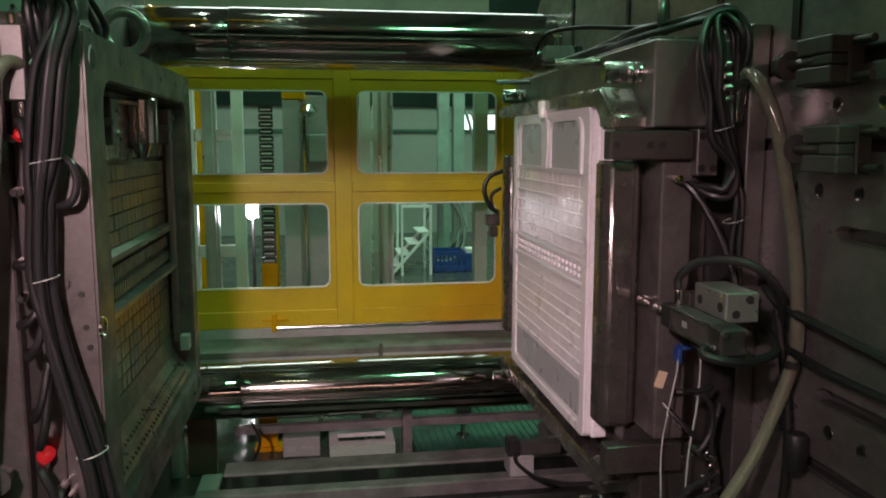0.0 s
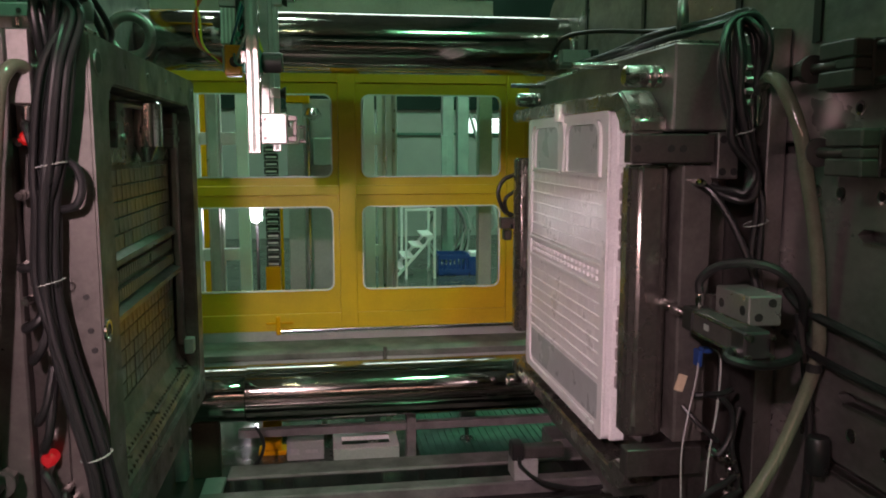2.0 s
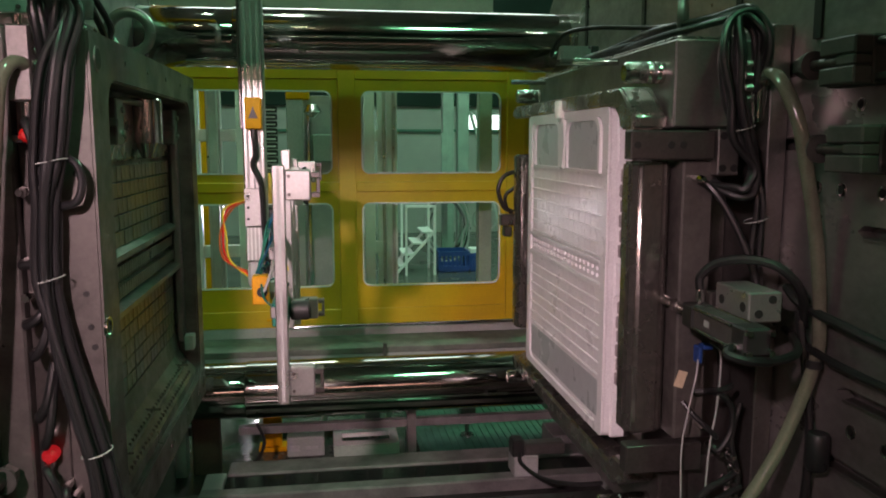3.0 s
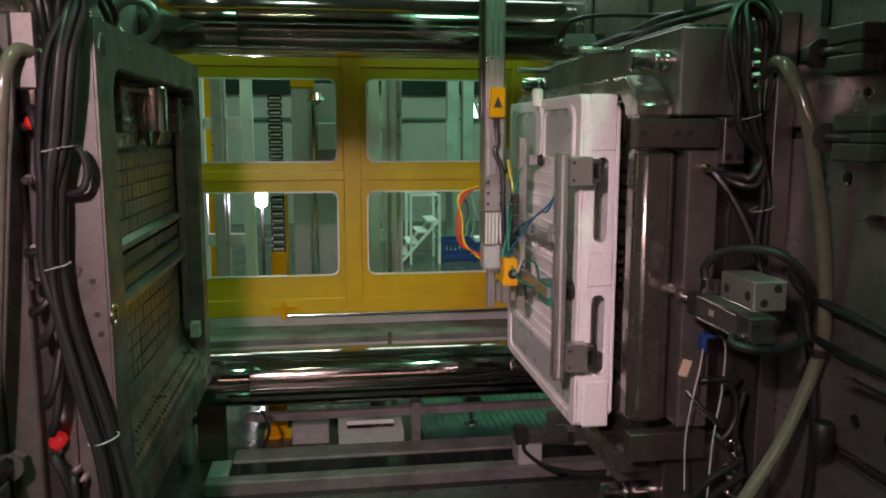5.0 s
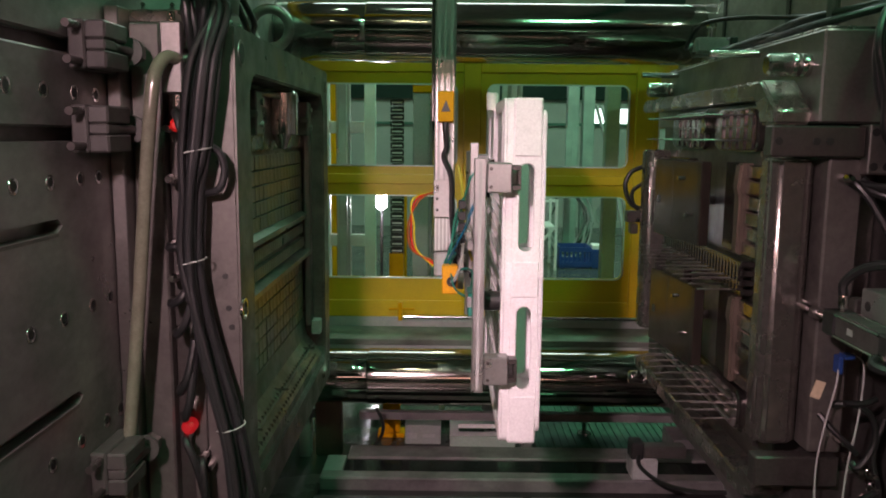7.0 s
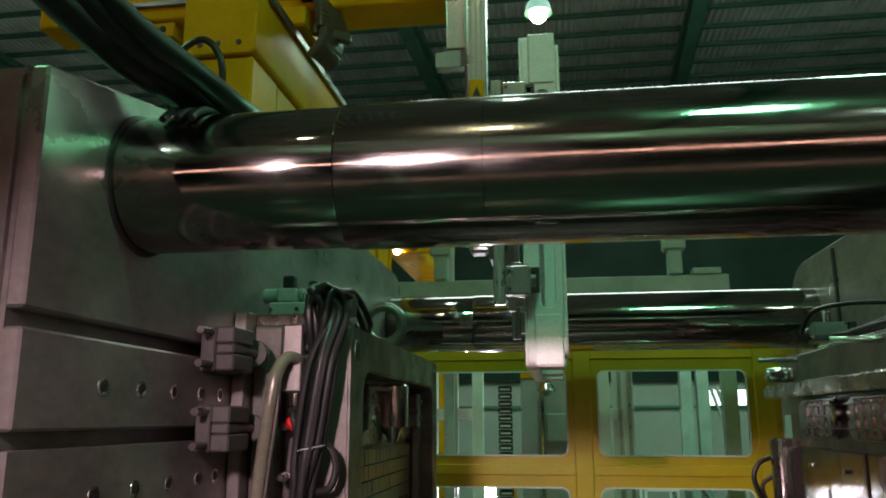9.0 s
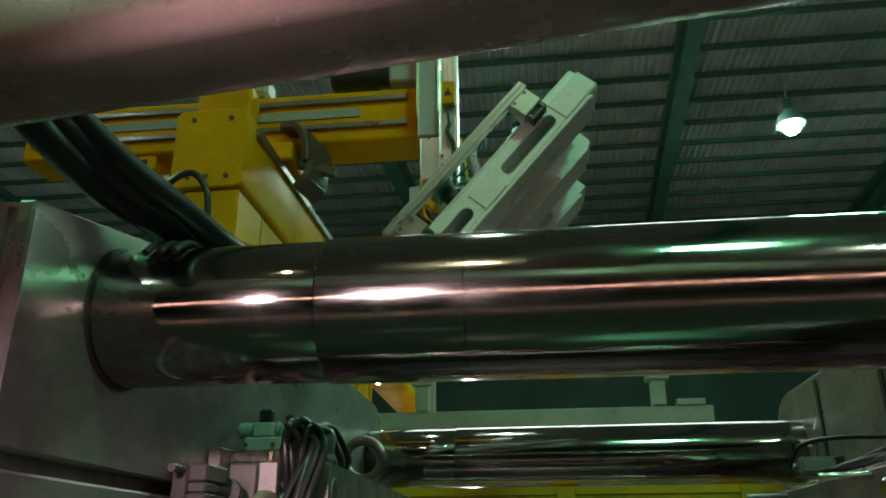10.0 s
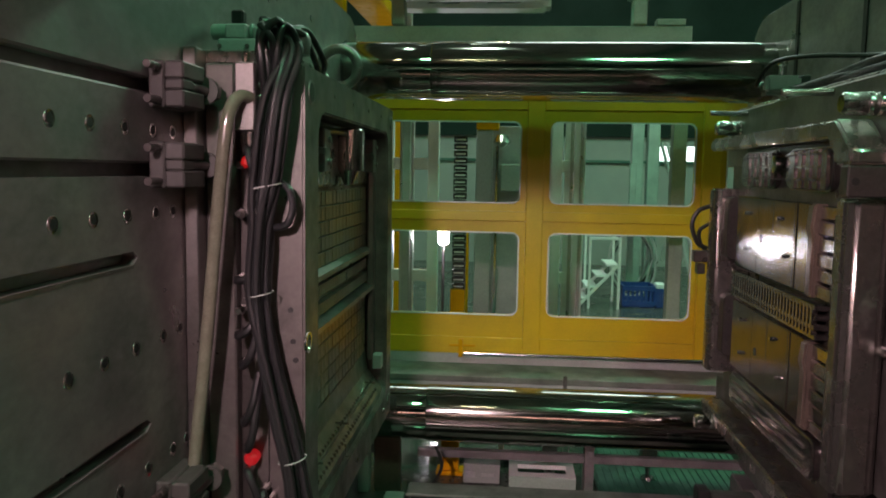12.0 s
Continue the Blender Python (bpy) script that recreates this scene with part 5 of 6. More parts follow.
# ---- pallet ----
def plastic_pallet():
    t = thing("plastic_pallet", pose(0, 0, 0), "white moulded plastic pallet with two fork openings a side", "pallet")
    hy, hz = 0.555, 0.605
    part("deck", box(0.012, 0.03, -hy + 0.01, hy - 0.01, -hz + 0.01, hz - 0.01, bevel=0), WHITE_PLASTIC, t)
    part("rim", sharp_bevel(ring_prism(rounded(-hy, hy, -hz, hz, 0.03, 5), rounded(-hy + 0.055, hy - 0.055, -hz + 0.035, hz - 0.035, 0.05, 5), "x", 0.0, 0.0115), 0.003, 1), WHITE_PLASTIC, t, smooth=True)
    part("edge_skirt", ring_prism(rounded(-hy, hy, -hz, hz, 0.03, 5), rounded(-hy + 0.014, hy - 0.014, -hz + 0.014, hz - 0.014, 0.022, 5), "x", 0.012, 0.045), WHITE_PLASTIC, t, smooth=True)
    grid = []
    for z0, z1, rows in ((0.06, 0.36, 6), (-0.39, -0.06, 7)):
        for i in range(15):
            y = -0.49 + 0.98 * i / 14
            grid.append((0.0108, 0.012, y - 0.002, y + 0.002, z0, z1))
        for j in range(rows + 1):
            z = z0 + (z1 - z0) * j / rows
            grid.append((0.0045, 0.012, -0.495, 0.495, z - 0.004, z + 0.004))
    tagged(part("deck_ribs", boxes(grid, 0.0), WHITE_PLASTIC, t, "raised anti-slip grid"), kind="stuff")
    dots = [(0.002, 0.012, -0.5 + 0.05 * i, -0.482 + 0.05 * i, -0.02 + 0.026 * k, -0.006 + 0.026 * k) for i in range(20) for k in range(2)]
    tagged(part("knob_strip", boxes(dots, 0.0), WHITE_PLASTIC, t), kind="stuff")
    for z in (-0.045, 0.042):
        part("cross_bar", box(-0.002, 0.0118, -0.5, 0.5, z - 0.009, z + 0.009, bevel=0.003), WHITE_PLASTIC, t)
    part("sprue_lug", sharp_bevel(prism([(-0.02, 0.585), (0.02, 0.585), (0.04, 0.55), (0.05, 0.47), (0.025, 0.37), (-0.025, 0.37), (-0.05, 0.47), (-0.04, 0.55)], "x", -0.006, 0.0118), 0.004, 2), WHITE_PLASTIC, t)
    part("sprue", lathe([(0.58, 0.022), (0.64, 0.024), (0.65, 0.02)], "z", 16, (-0.012, 0, 0)), CHROME_WHITE, t, "shiny sprue stub", smooth=True)
    for y0, y1 in ((-0.44, -0.06), (0.06, 0.44)):
        part("pocket", ring_prism(rounded(y0 - 0.02, y1 + 0.02, 0.365, 0.575, 0.06, 5, (0, 0, 1, 1)), rounded(y0, y1, 0.375, 0.56, 0.055, 5, (0, 0, 1, 1)), "x", 0.0, 0.0115), WHITE_PLASTIC, t, smooth=True)
        part("pocket_floor", box(0.009, 0.0117, y0 + 0.001, y1 - 0.001, 0.376, 0.559, bevel=0), GREY_PLASTIC, t, "thin translucent panel")
    part("pocket_floor", box(0.009, 0.0117, -0.49, 0.49, -0.55, -0.41, bevel=0), GREY_PLASTIC, t, "thin translucent panel")
    # three hollow skids with chamfered ends; the outer walls have two fork openings each
    outline = [(0.031, -0.605), (0.118, -0.605), (0.144, -0.565), (0.144, 0.565), (0.118, 0.605), (0.031, 0.605)]
    for y0, y1 in ((-0.557, -0.36), (-0.1, 0.1), (0.36, 0.557)):
        outer = y0 < -0.5 or y1 > 0.5
        for y in (y0, y1 - 0.014):
            if outer:
                for z0, z1, w0, w1 in ((-0.605, -0.0125, -0.405, -0.11), (-0.0115, 0.605, 0.085, 0.385)):
                    wall = ring_prism(rounded(0.031, 0.13, z0, z1, 0.008, 5), rounded(0.056, 0.106, w0, w1, 0.024, 5), "y", y, y + 0.014)
                    part("side_wall", sharp_bevel(wall, 0.003, 1, 60), WHITE_PLASTIC, t)
            else:
                part("side_wall", prism([(x, z) for x, z in outline], "y", y, y + 0.014), WHITE_PLASTIC, t)
        part("runner", sharp_bevel(prism(rounded(y0 - 0.002, y1 + 0.002, -0.566, 0.566, 0.03, 3), "x", 0.1305, 0.1445), 0.004, 1, 60), WHITE_PLASTIC, t)
        for z0, z1 in ((-0.604, -0.42), (-0.1, 0.075), (0.4, 0.604)):
            part("foot_wall", box(0.0705, 0.13, y0 + 0.0145, y1 - 0.0145, z0, z0 + 0.01, bevel=0), WHITE_PLASTIC, t)
            part("foot_wall", box(0.0705, 0.13, y0 + 0.0145, y1 - 0.0145, z1 - 0.01, z1, bevel=0), WHITE_PLASTIC, t)
    for y, s in ((-0.557, -1), (0.557, 1)):
        for z0, z1 in ((-0.6, -0.43), (-0.075, 0.05), (0.41, 0.6)):
            part("step_pad", boxes([(0.035, 0.127, min(y, y + s * 0.006), max(y, y + s * 0.006), z0, z1)], 0.003), WHITE_PLASTIC, t)
    tagged(part("under_ribs", boxes([(0.0305, 0.07, -0.32 + 0.08 * i, -0.316 + 0.08 * i, -0.59, 0.59) for i in range(9)] + [(0.0305, 0.06, -0.35, 0.35, -0.36 + 0.06 * i, -0.356 + 0.06 * i) for i in range(13)], 0), WHITE_PLASTIC, t), kind="stuff")
    return t


GREY_PLASTIC = material("translucent_plastic", (0.5, 0.53, 0.54), 0.3, 0, 0.08, 6, 0.03, 120)
CHROME_WHITE = material("glossy_white", (0.85, 0.83, 0.8), 0.12, 0.1, 0.1, 9, 0.0, 90)
pallet = plastic_pallet()


# ---- take-out robot ----
def traverse():
    t = thing("traverse_beam", pose(0, 0, 0), "yellow robot traverse beam standing on the fixed platen", "robot beam")
    part("beam", sharp_bevel(prism(rounded(-1.52, -1.2, 3.55, 3.93, 0.03, 3), "y", 2.98, 9.5), 0.006, 1, 60), ROBOT_YELLOW, t, smooth=True)
    part("pedestal", boxes([(-1.46, -1.215, 3.0, 3.3, 2.972, 3.549)], 0.01), ROBOT_YELLOW, t)
    for k in range(6):
        y = 3.32 + 0.42 * k
        part("side_panel", box(-1.235, -1.222, y, y + 0.36, 3.02, 3.548, bevel=0.004), ROBOT_YELLOW, t)
        part("panel_rib", box(-1.24, -1.205, y + 0.365, y + 0.405, 2.98, 3.548, bevel=0.003), ROBOT_YELLOW, t)
        # Black disc on the panel gives the opening its inner shade.
        part("dark_access_disc", lathe([(-1.2225, 0.035), (-1.2195, 0.035)], "x", 16, (0, y + 0.18, 3.3)), BLACK, t)
    part("base_beam", box(-1.5, -1.2, 3.301, 5.2, 2.972, 3.0, bevel=0), ROBOT_YELLOW, t)
    part("far_pedestal", box(-1.5, -1.2, 8.8, 9.1, 0.0, 3.549), ROBOT_YELLOW, t)
    part("linear_rail", box(-1.2, -1.18, 3.1, 9.4, 3.85, 3.89), STEEL, t)
    for x, z in ((-1.44, 3.6), (-1.36, 3.6), (-1.27, 3.6), (-1.44, 3.88), (-1.27, 3.88)):
        part("cap_screw", lathe([(2.974, 0.012), (2.9795, 0.012)], "y", 10, (x, 0, z)), DARK_STEEL, t)
    g = thing("air_regulator", pose(-1.4, 2.9, 3.1), "air filter regulator with gauge on the robot pedestal", "regulator")
    part("bowl", lathe([(0.0, 0.03), (0.1, 0.034), (0.11, 0.03)], "z", 16), GREY_PLASTIC, g, smooth=True)
    part("body", box(-0.04, 0.04, -0.03, 0.04, 0.111, 0.16, bevel=0.006), ALU, g)
    part("knob", lathe([(0.161, 0.022), (0.2, 0.022), (0.205, 0.018)], "z", 14), BLACK, g, smooth=True)
    part("gauge", lathe([(-0.055, 0.026), (-0.031, 0.028)], "y", 18, (-0.03, 0, 0.14)), BLACK, g, smooth=True)
    part("bracket", box(-0.03, 0.03, 0.041, 0.098, 0.11, 0.17), STEEL, g)
    part("air_hose", tube([(-0.05, 0.0, 0.1), (-0.1, -0.02, 0.2), (-0.08, -0.02, 0.4), (0.02, -0.02, 0.47), (0.1, -0.02, 0.38), (0.1, 0.0, 0.22), (0.03, 0.0, 0.17)], 0.014, 10), RUBBER, g, smooth=True)


traverse()


def carriage():
    t = thing("robot_carriage", pose(0, 0, 0), "yellow saddle riding on the robot traverse beam", "robot carriage")
    part("saddle", box(-1.62, -1.16, 3.48, 3.98, 3.934, 4.04, bevel=0.01), ROBOT_YELLOW, t)
    part("head_block", box(-1.66, -1.38, 3.44, 3.58, 4.041, 4.36, bevel=0.012), ROBOT_YELLOW, t)
    part("motor", boxes([(-1.5, -1.36, 3.6, 3.75, 4.4, 4.52)], 0.02), GREY_PAINT, t)
    pts = [(-1.2, 3.6, 4.14), (-1.13, 3.58, 4.13), (-1.07, 3.56, 4.05), (-1.045, 3.55, 3.95), (-1.05, 3.55, 3.84), (-1.1, 3.56, 3.78)]
    line = smooth_line(pts, 4)
    for a, b in zip(line, line[1:]):
        m = Matrix.Translation((a + b) / 2) @ (b - a).to_track_quat("Y", "Z").to_matrix().to_4x4()
        part("chain_link", lean(box(-0.1, 0.1, -0.026, 0.026, -0.02, 0.02, bevel=0.006), m), BROWN, t)
    return t


BROWN = material("brown_chain_plastic", (0.09, 0.06, 0.04), 0.5, 0, 0.3, 9, 0.05, 90)


def kick_beam():
    """Local origin under the vertical arm, in the arm's axis."""
    t = thing("kick_beam", pose(0, 0, 0), "yellow robot crossbeam with guide rails and a drive motor", "robot crossbeam")
    part("beam", sharp_bevel(prism(rounded(3.6, 3.86, 4.08, 4.38, 0.02, 3), "x", -2.4, -0.25), 0.006, 1, 60), ROBOT_YELLOW, t, smooth=True)
    for z in (4.15, 4.3):
        part("rail", box(-2.35, -0.3, 3.575, 3.599, z, z + 0.03), STEEL, t)
    part("pale_strip", box(-2.3, -0.55, 3.59, 3.5995, 4.22, 4.27, bevel=0), WALL_SHEET, t, "pale cover strip")
    part("end_plate", box(-0.249, -0.23, 3.57, 3.88, 4.05, 4.41, bevel=0.004), ROBOT_YELLOW, t)
    part("under_bracket", box(-2.0, -1.65, 3.62, 3.8, 4.0, 4.079, bevel=0.004), ROBOT_YELLOW, t)
    for i in range(4):
        # No hole is cut: a black disc carries its darkness.
        part("dark_bracket_disc", lathe([(3.615, 0.018), (3.6199, 0.018)], "y", 12, (-1.95 + 0.08 * i, 0, 4.04)), BLACK, t)
    part("drive_motor", lathe([(-0.72, 0.07), (-0.7, 0.085), (-0.48, 0.085), (-0.46, 0.07), (-0.4, 0.07)], "x", 20, (0, 3.66, 4.5)), BLACK, t, "black servo motor", smooth=True)
    part("gearbox", box(-0.4, -0.22, 3.58, 3.74, 4.412, 4.6, bevel=0.01), GREY_PAINT, t)
    part("head_plate", box(-0.23, -0.07, 3.42, 3.7, 4.1, 4.75, bevel=0.012), ROBOT_YELLOW, t)
    part("slide_block", boxes([(-0.21, -0.06, 3.36, 3.42, 3.95, 4.4)], 0.006), GREY_PAINT, t)
    part("slide_block", boxes([(-0.2, -0.09, 3.37, 3.44, 3.7, 3.945)], 0.006), ALU, t)
    part("foot_bracket", prism([(-0.25, 3.62), (-0.02, 3.62), (-0.02, 3.72), (-0.25, 3.69)], "y", 3.38, 3.44), GREY_PAINT, t)
    return t


def robot_arm():
    """Local origin at the wrist's pivot."""
    t = thing("robot_mast", pose(0, 0, 0), "grey aluminium upright of the take-out robot", "robot arm")
    part("profile", boxes([(-0.1, -0.015, -0.05, 0.05, 0.12, 3.3)], 0.006), ALU, t)
    for x in (-0.085, -0.062, -0.038):
        part("groove", box(x, x + 0.008, -0.0535, -0.0505, 0.13, 3.28, bevel=0), GREY_PAINT, t)
    part("linear_rail", box(-0.112, -0.1005, -0.02, 0.02, 0.5, 3.25), STEEL, t)
    part("lower_sleeve", box(-0.098, -0.02, -0.06, 0.05, -0.02, 0.119, bevel=0.004), ALU, t)
    for k in range(5):
        part("sleeve_rib", box(-0.094 + 0.015 * k, -0.088 + 0.015 * k, -0.064, -0.0605, -0.015, 0.115, bevel=0), WHITE_PAINT, t)
    part("joint_plate", box(-0.1, -0.018, -0.066, -0.0615, 0.121, 0.27, bevel=0.002), ALU, t)
    for z in (0.15, 0.195, 0.24):
        for x in (-0.085, -0.033):
            part("screw", lathe([(-0.07, 0.006), (-0.0665, 0.006)], "y", 8, (x, 0, z)), BLACK, t)
    part("wrist_motor", boxes([(-0.096, -0.02, -0.05, 0.05, -0.13, -0.021)], 0.012), GREY_PAINT, t)
    w = part("warning_box", box(-0.085, -0.022, -0.095, -0.0515, 0.5, 0.62, bevel=0.004), ROBOT_YELLOW, t, "yellow junction box with a warning mark")
    part("mark", prism([(-0.072, 0.54), (-0.035, 0.54), (-0.0535, 0.585)], "y", -0.0965, -0.0955), BLACK, w)
    part("gland", lathe([(0.465, 0.012), (0.499, 0.012)], "z", 10, (-0.055, -0.075, 0)), BLACK, t)
    part("power_cable", tube([(-0.055, -0.075, 0.48), (-0.05, -0.08, 0.4), (-0.06, -0.08, 0.36), (-0.03, -0.085, 0.28), (-0.025, -0.085, 0.12), (-0.015, -0.08, 0.0), (0.0, -0.08, -0.08), (0.06, -0.06, -0.12)], 0.011, 8), RUBBER, t, smooth=True)
    for k, m in enumerate((ORANGE, RED, YELLOW_HOSE)):
        part("air_line", tube([(-0.09, 0.05, 0.22), (-0.16 - 0.015 * k, 0.03, 0.18), (-0.205 + 0.012 * k, 0.0, 0.08), (-0.19 + 0.01 * k, 0.0, -0.02), (-0.1, 0.0, -0.07 - 0.01 * k)], 0.0048, 6), m, t, "orange air line" if k == 0 else "", smooth=True)
    part("air_line", tube([(0.0, -0.05, 0.33), (0.02, -0.06, 0.2), (0.03, -0.06, 0.05), (0.06, -0.05, -0.06)], 0.006, 6), YELLOW_HOSE, t, smooth=True)
    return t


ORANGE = material("orange_hose", (0.34, 0.09, 0.02), 0.4, 0, 0.1, 9, 0, 90)
YELLOW_HOSE = material("yellow_hose", (0.6, 0.5, 0.03), 0.4, 0, 0.1, 9, 0, 90)
CYAN_HOSE = material("blue_air_hose", (0.012, 0.13, 0.22), 0.35, 0, 0.1, 9, 0, 90)
DARK_GREEN = material("green_hose", (0.02, 0.18, 0.13), 0.4, 0, 0.1, 9, 0, 90)


def gripper_frame():
    """Local origin at the wrist's pivot; the pallet's deck lies 0.145 m along x and 0.03 m below."""
    t = thing("gripper", pose(0, 0, 0), "aluminium gripper frame with corner clamps and blue air hoses", "gripper")
    for y in (-0.6, 0.6):
        part("rail", box(0.045, 0.085, y - 0.02, y + 0.02, -0.43, 0.375, bevel=0.003), ALU, t)
        part("rail_groove", box(0.06, 0.07, y - 0.0215, y + 0.0215, -0.42, 0.365, bevel=0), GREY_PAINT, t)
        s = -1 if y < 0 else 1
        for z in (0.26, -0.4):
            c = part("clamp_jaw", boxes([(0.086, 0.17, y - 0.03, y + 0.03, z, z + 0.1)], 0.005), ALU, t, "aluminium clamp jaw")
            part("finger", boxes([(0.171, 0.2, y - 0.026, y + 0.026, z + 0.075, z + 0.092), (0.171, 0.2, y - 0.026, y + 0.026, z + 0.01, z + 0.026), (0.188, 0.2, y - 0.026, y + 0.026, z + 0.027, z + 0.074)], 0.002), DARK_STEEL, c)
            for a in (0.02, 0.08):
                part("bolt", lathe([(y + s * 0.0305, 0.006), (y + s * 0.034, 0.006)], "y", 8, (0.1, 0, z + a)), DARK_STEEL, c)
            part("elbow", boxes([(0.05, 0.075, y - 0.012, y + 0.012, z + (0.11 if z < 0 else -0.05), z + (0.14 if z < 0 else -0.02))], 0.004), CYAN_HOSE, t)
    for z in (-0.12, 0.08):
        part("cross_rail", box(0.025, 0.0445, -0.58, 0.58, z - 0.02, z + 0.02, bevel=0.003), ALU, t)
    part("wrist_plate", box(-0.01, 0.0245, -0.09, 0.09, -0.17, 0.13, bevel=0.004), GREY_PAINT, t)
    part("wrist_shaft", lathe([(-0.06, 0.035), (0.06, 0.035)], "y", 20, (-0.005, 0, 0)), STEEL, t, smooth=True)
    part("centre_rail", box(0.046, 0.08, -0.05, -0.015, -0.3, 0.42, bevel=0.003), ALU, t)
    part("valve_stack", boxes([(0.0, 0.03, -0.14 + 0.0, -0.1, -0.02 + 0.045 * k, 0.015 + 0.045 * k) for k in range(5)], 0.003), BLACK, t)
    y = part("sensor_box", boxes([(-0.062, -0.002, -0.27, -0.21, -0.155, -0.045)], 0.005), ORANGE_BOX, t, "yellow sensor box")
    part("lens", lathe([(-0.277, 0.02), (-0.2705, 0.02)], "y", 14, (-0.024, 0, -0.105)), BLACK, y)
    part("lead", tube([(-0.024, -0.278, -0.105), (-0.012, -0.3, -0.09), (0.01, -0.28, -0.03), (0.02, -0.2, 0.03)], 0.006, 8, 5), WALL_SHEET, y, "grey lead", smooth=True)
    part("box_arm", boxes([(-0.05, 0.024, -0.209, -0.15, -0.12, -0.08), (0.0, 0.024, -0.149, -0.091, -0.12, -0.08)], 0.004), GREY_PAINT, t)
    part("tilt_drive", lathe([(0.086, 0.02), (0.092, 0.034), (0.15, 0.034), (0.155, 0.028)], "x", 18, (0, -0.5, -0.13)), BLACK, t, "black round tilt drive", smooth=True)
    part("tilt_bracket", box(0.03, 0.0855, -0.578, -0.45, -0.17, -0.09, bevel=0.004), DARK_GREEN, t)
    for yy, z in ((-0.05, 0.33), (-0.05, -0.2), (0.25, 0.2), (0.25, -0.3)):
        part("suction_mount", boxes([(0.081, 0.12, yy - 0.02, yy + 0.02, z - 0.02, z + 0.02)], 0.003), ALU, t)
        part("suction_cup", lathe([(0.1205, 0.014), (0.13, 0.02), (0.142, 0.026)], "x", 16, (0, yy, z)), BLACK, t, smooth=True)
    part("cup_arm", box(0.046, 0.08, 0.235, 0.265, -0.34, 0.24, bevel=0.003), ALU, t)
    rnd = random.Random(7)
    for k in range(8):
        mat = (CYAN_HOSE, DARK_GREEN, DARK_GREEN, RUBBER)[k % 4]
        z1 = (0.24, -0.16, 0.3, -0.2)[k % 4]
        y1 = (-0.56, -0.45, -0.05, 0.25)[k % 4]
        a = [rnd.uniform(-0.04, 0.04) for _ in range(4)]
        part("air_hose", tube([(0.0, -0.12, 0.02 + a[0]), (-0.02 + a[1], -0.2, a[1] * 2), (0.02 + a[2], (y1 - 0.2) / 2, (z1 / 2) + a[2]), (0.04 + a[3] * 0.3, y1, z1 * 0.85 + a[3]), (0.06, y1, z1)], 0.0042, 6, 6), mat, t, smooth=True)
    return t


ORANGE_BOX = material("amber_plastic", (0.75, 0.36, 0.01), 0.35, 0, 0.1, 9, 0.02, 90)
saddle, beam, mast, grip = carriage(), kick_beam(), robot_arm(), gripper_frame()


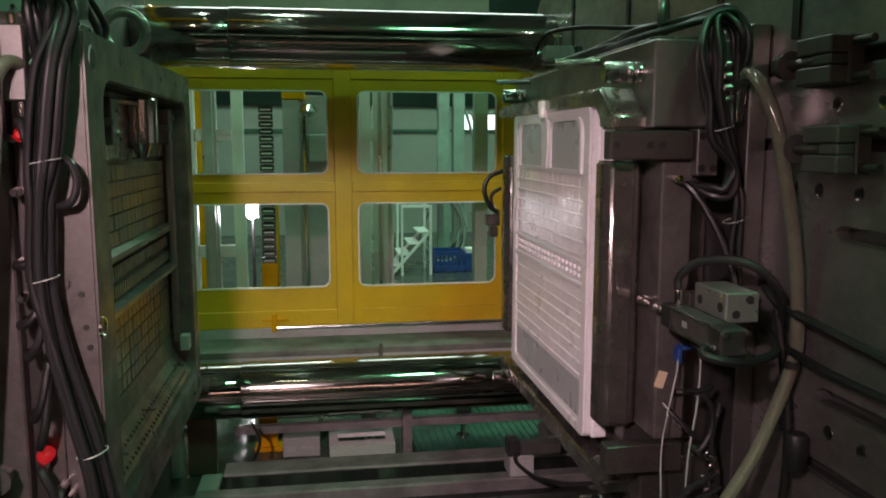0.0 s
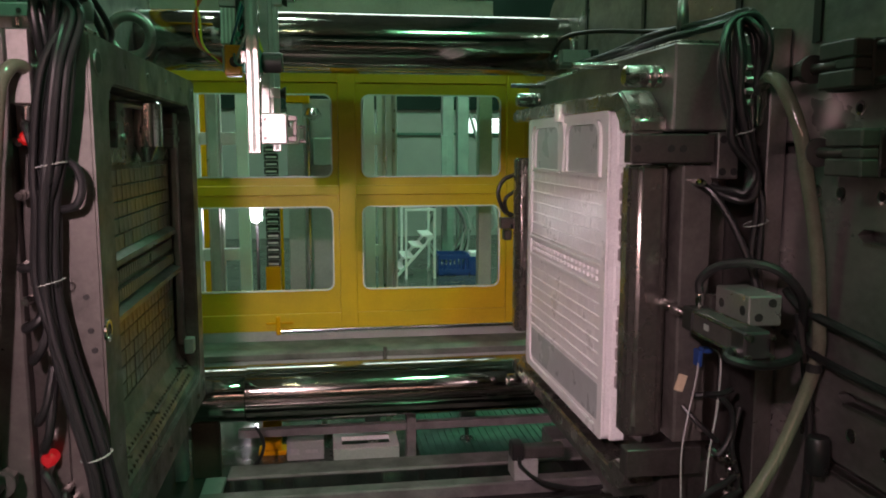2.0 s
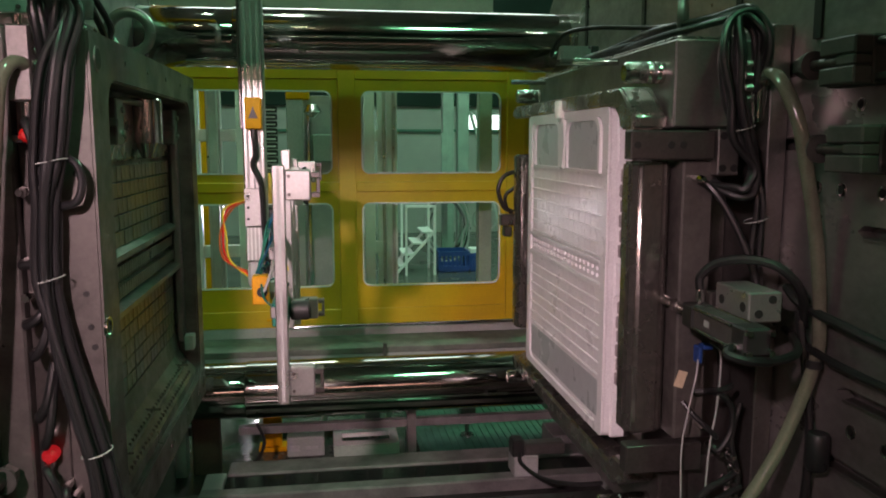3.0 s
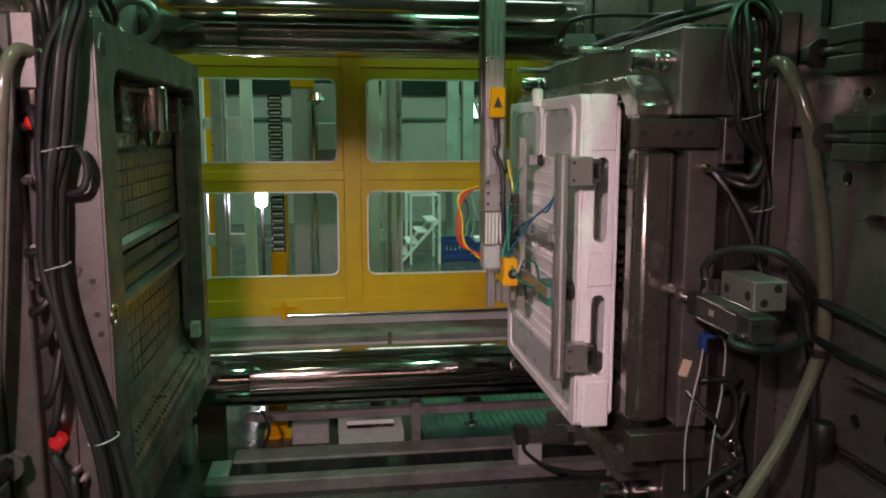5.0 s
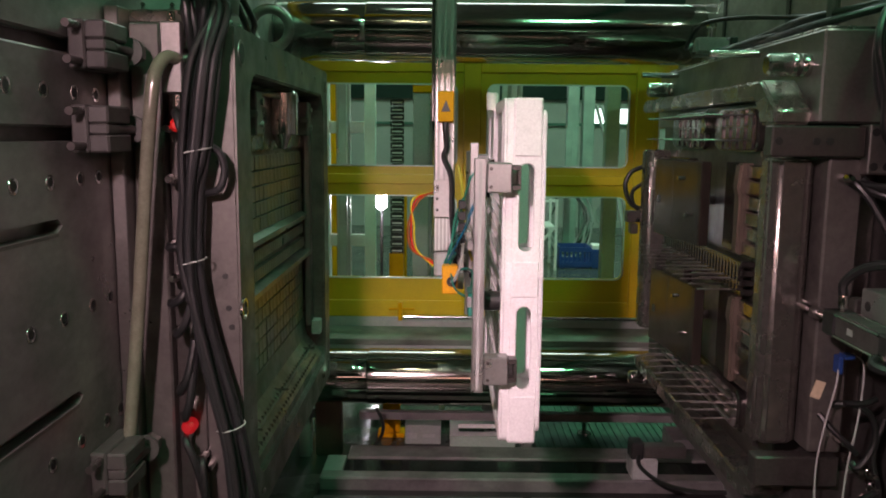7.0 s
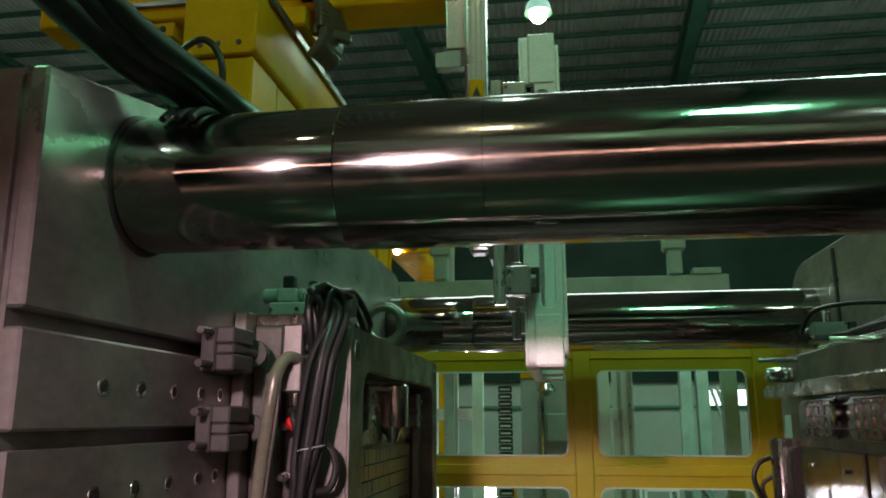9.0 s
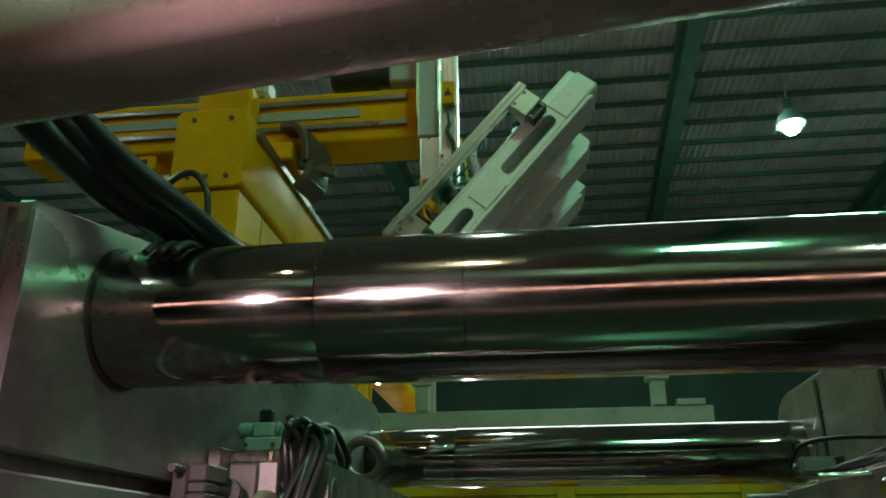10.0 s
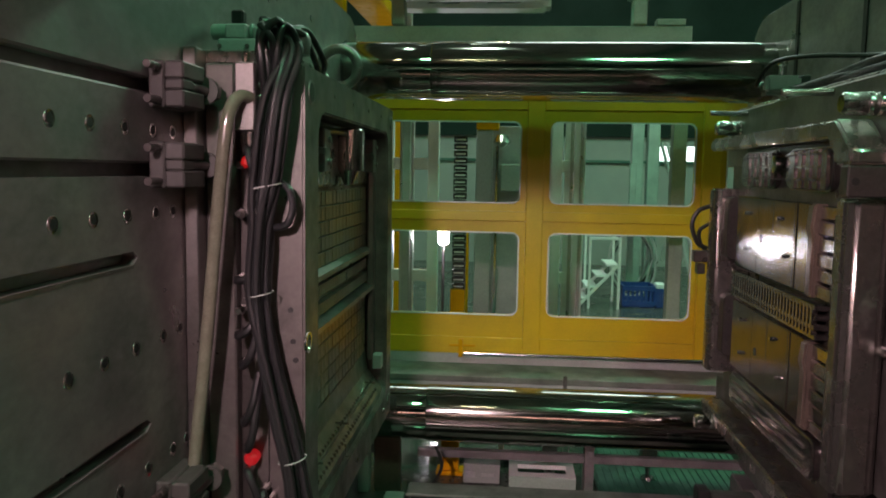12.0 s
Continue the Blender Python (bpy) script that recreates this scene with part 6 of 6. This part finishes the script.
# ---- what moves, and when ----
def motions():
    # opening stroke of the moving platen and all that rides on it
    stroke = [(0.0, -0.053), (0.15, -0.022), (0.3, -0.004), (0.42, 0.0), (12.0, 0.0)]
    for ob in riding:
        rest = ob.matrix_basis.copy()
        if ob == near_slider or ob == far_slider:
            s = 1 if ob == near_slider else -1
            rows = [(0.0, -0.053, 0.07), (0.15, -0.022, 0.07), (0.3, -0.004, 0.065), (0.42, 0.0, 0.06), (1.2, 0.0, 0.0), (12.0, 0.0, 0.0)]
            walk(ob, [(t, pose(dx, s * dy, 0) @ rest) for t, dx, dy in rows])
        else:
            walk(ob, [(t, pose(dx, 0, 0) @ rest) for t, dx in stroke])
    walk(rods, [(0.0, pose(-0.053, 0, 0)), (0.15, pose(-0.022, 0, 0)), (0.3, pose(-0.004, 0, 0)), (0.42, pose(0, 0, 0)), (3.2, pose(0, 0, 0)), (3.5, pose(-0.075, 0, 0)), (3.75, pose(-0.12, 0, 0)),
                (8.4, pose(-0.12, 0, 0)), (8.9, pose(-0.02, 0, 0)), (9.1, pose(0, 0, 0)), (12.0, pose(0, 0, 0))])
    for lifter in lifters:
        rest = lifter.matrix_basis.copy()
        steps = [(0.0, -0.053, 0), (0.15, -0.022, 0), (0.3, -0.004, 0), (0.42, 0.0, 0), (3.2, 0.0, 0), (3.5, -0.06, 4), (3.75, -0.09, 7), (8.4, -0.09, 7), (8.9, -0.015, 1), (9.1, 0.0, 0), (12.0, 0.0, 0)]
        walk(lifter, [(t, pose(dx, 0, 0) @ rest @ pose(0, 0, 0, 0, 0, turn)) for t, dx, turn in steps])
    # wrist: time, deck face x, lift, way along the traverse, turn
    wrist = [(0.0, -0.13, 1.95, 0, 0), (0.9, -0.13, 1.9, 0, 0), (1.2, -0.13, 1.68, 0, 0), (1.5, -0.13, 1.39, 0, 0), (1.7, -0.13, 1.176, 0, 0), (2.0, -0.13, 0.853, 0, 0), (2.5, -0.13, 0.308, 0, 0),
             (2.7, -0.128, 0.091, 0, 0), (2.85, -0.105, 0.015, 0, 0), (3.0, -0.06, 0.0, 0, 0), (3.5, 0.157, 0, 0, 0), (4.0, 0.40, 0, 0, 0), (4.5, 0.65, 0, 0, 0), (4.85, 0.83, 0, 0, 0), (5.0, 0.88, 0, 0, 0),
             (5.15, 0.872, 0, 0, 0), (5.3, 0.838, 0, 0, 0), (5.5, 0.8, 0, 0, 0), (6.0, 0.6, 0, 0, 0), (6.5, 0.395, 0, 0, 0), (6.7, 0.313, 0, 0, 0), (7.2, 0.1, 0, 0, 0), (7.6, -0.07, 0.02, 0, 0), (7.8, -0.12, 0.1, 0, 0),
             (8.0, -0.11, 0.26, 0, 0), (8.3, -0.11, 0.56, 0, 0), (8.5, -0.11, 0.787, 0, 0), (8.8, -0.11, 1.1, 0, 0), (9.0, -0.11, 1.285, 0, 0), (9.5, -0.15, 1.735, 0, 0), (9.7, -0.15, 1.85, 0, 0.5),
             (9.8, -0.15, 1.9, 0, 4.5), (9.9, -0.15, 1.94, 0, 23), (10.0, -0.15, 1.96, 0, 41), (10.1, -0.15, 1.96, 0, 55), (10.2, -0.15, 1.96, 0, 68), (10.3, -0.15, 1.96, 0, 80), (10.4, -0.15, 1.96, 0.03, 88),
             (10.5, -0.15, 1.965, 0.12, 90), (10.6, -0.15, 1.965, 0.3, 90), (10.7, -0.15, 1.965, 0.52, 90), (10.9, -0.15, 1.97, 0.93, 90), (11.2, -0.15, 2.0, 1.52, 90), (11.6, -0.15, 2.05, 2.25, 90),
             (11.8, -0.15, 2.045, 2.56, 90), (12.0, -0.15, 2.035, 2.85, 90)]
    y0, z0 = 3.345, 1.59

    def at(x, lift, y, turn=0):
        return pose(x - 0.145, y0 + y, z0 + lift, 0, turn, 0)
    walk(mast, [(t, at(x, lift, y)) for t, x, lift, y, a in wrist])
    walk(grip, [(t, at(x, lift, y, a)) for t, x, lift, y, a in wrist])
    walk(beam, [(t, pose(x - 0.145, y, 0)) for t, x, lift, y, a in wrist])
    walk(saddle, [(t, pose(0, y, 0)) for t, x, lift, y, a in wrist])
    held = pose(0.145, 0, -0.03)
    rest = pose(1.0, y0, z0 - 0.03)
    rows = [(0.0, pose(-0.053, 0, 0) @ rest), (0.15, pose(-0.022, 0, 0) @ rest), (0.3, pose(-0.004, 0, 0) @ rest), (0.42, rest), (3.2, rest),
            (3.5, pose(-0.075, 0, 0) @ rest), (3.75, pose(-0.12, 0, 0) @ rest), (4.85, pose(-0.12, 0, 0) @ rest)]
    walk(pallet, rows + [(t, at(x, lift, y, a) @ held) for t, x, lift, y, a in wrist if t >= 5.0])


motions()
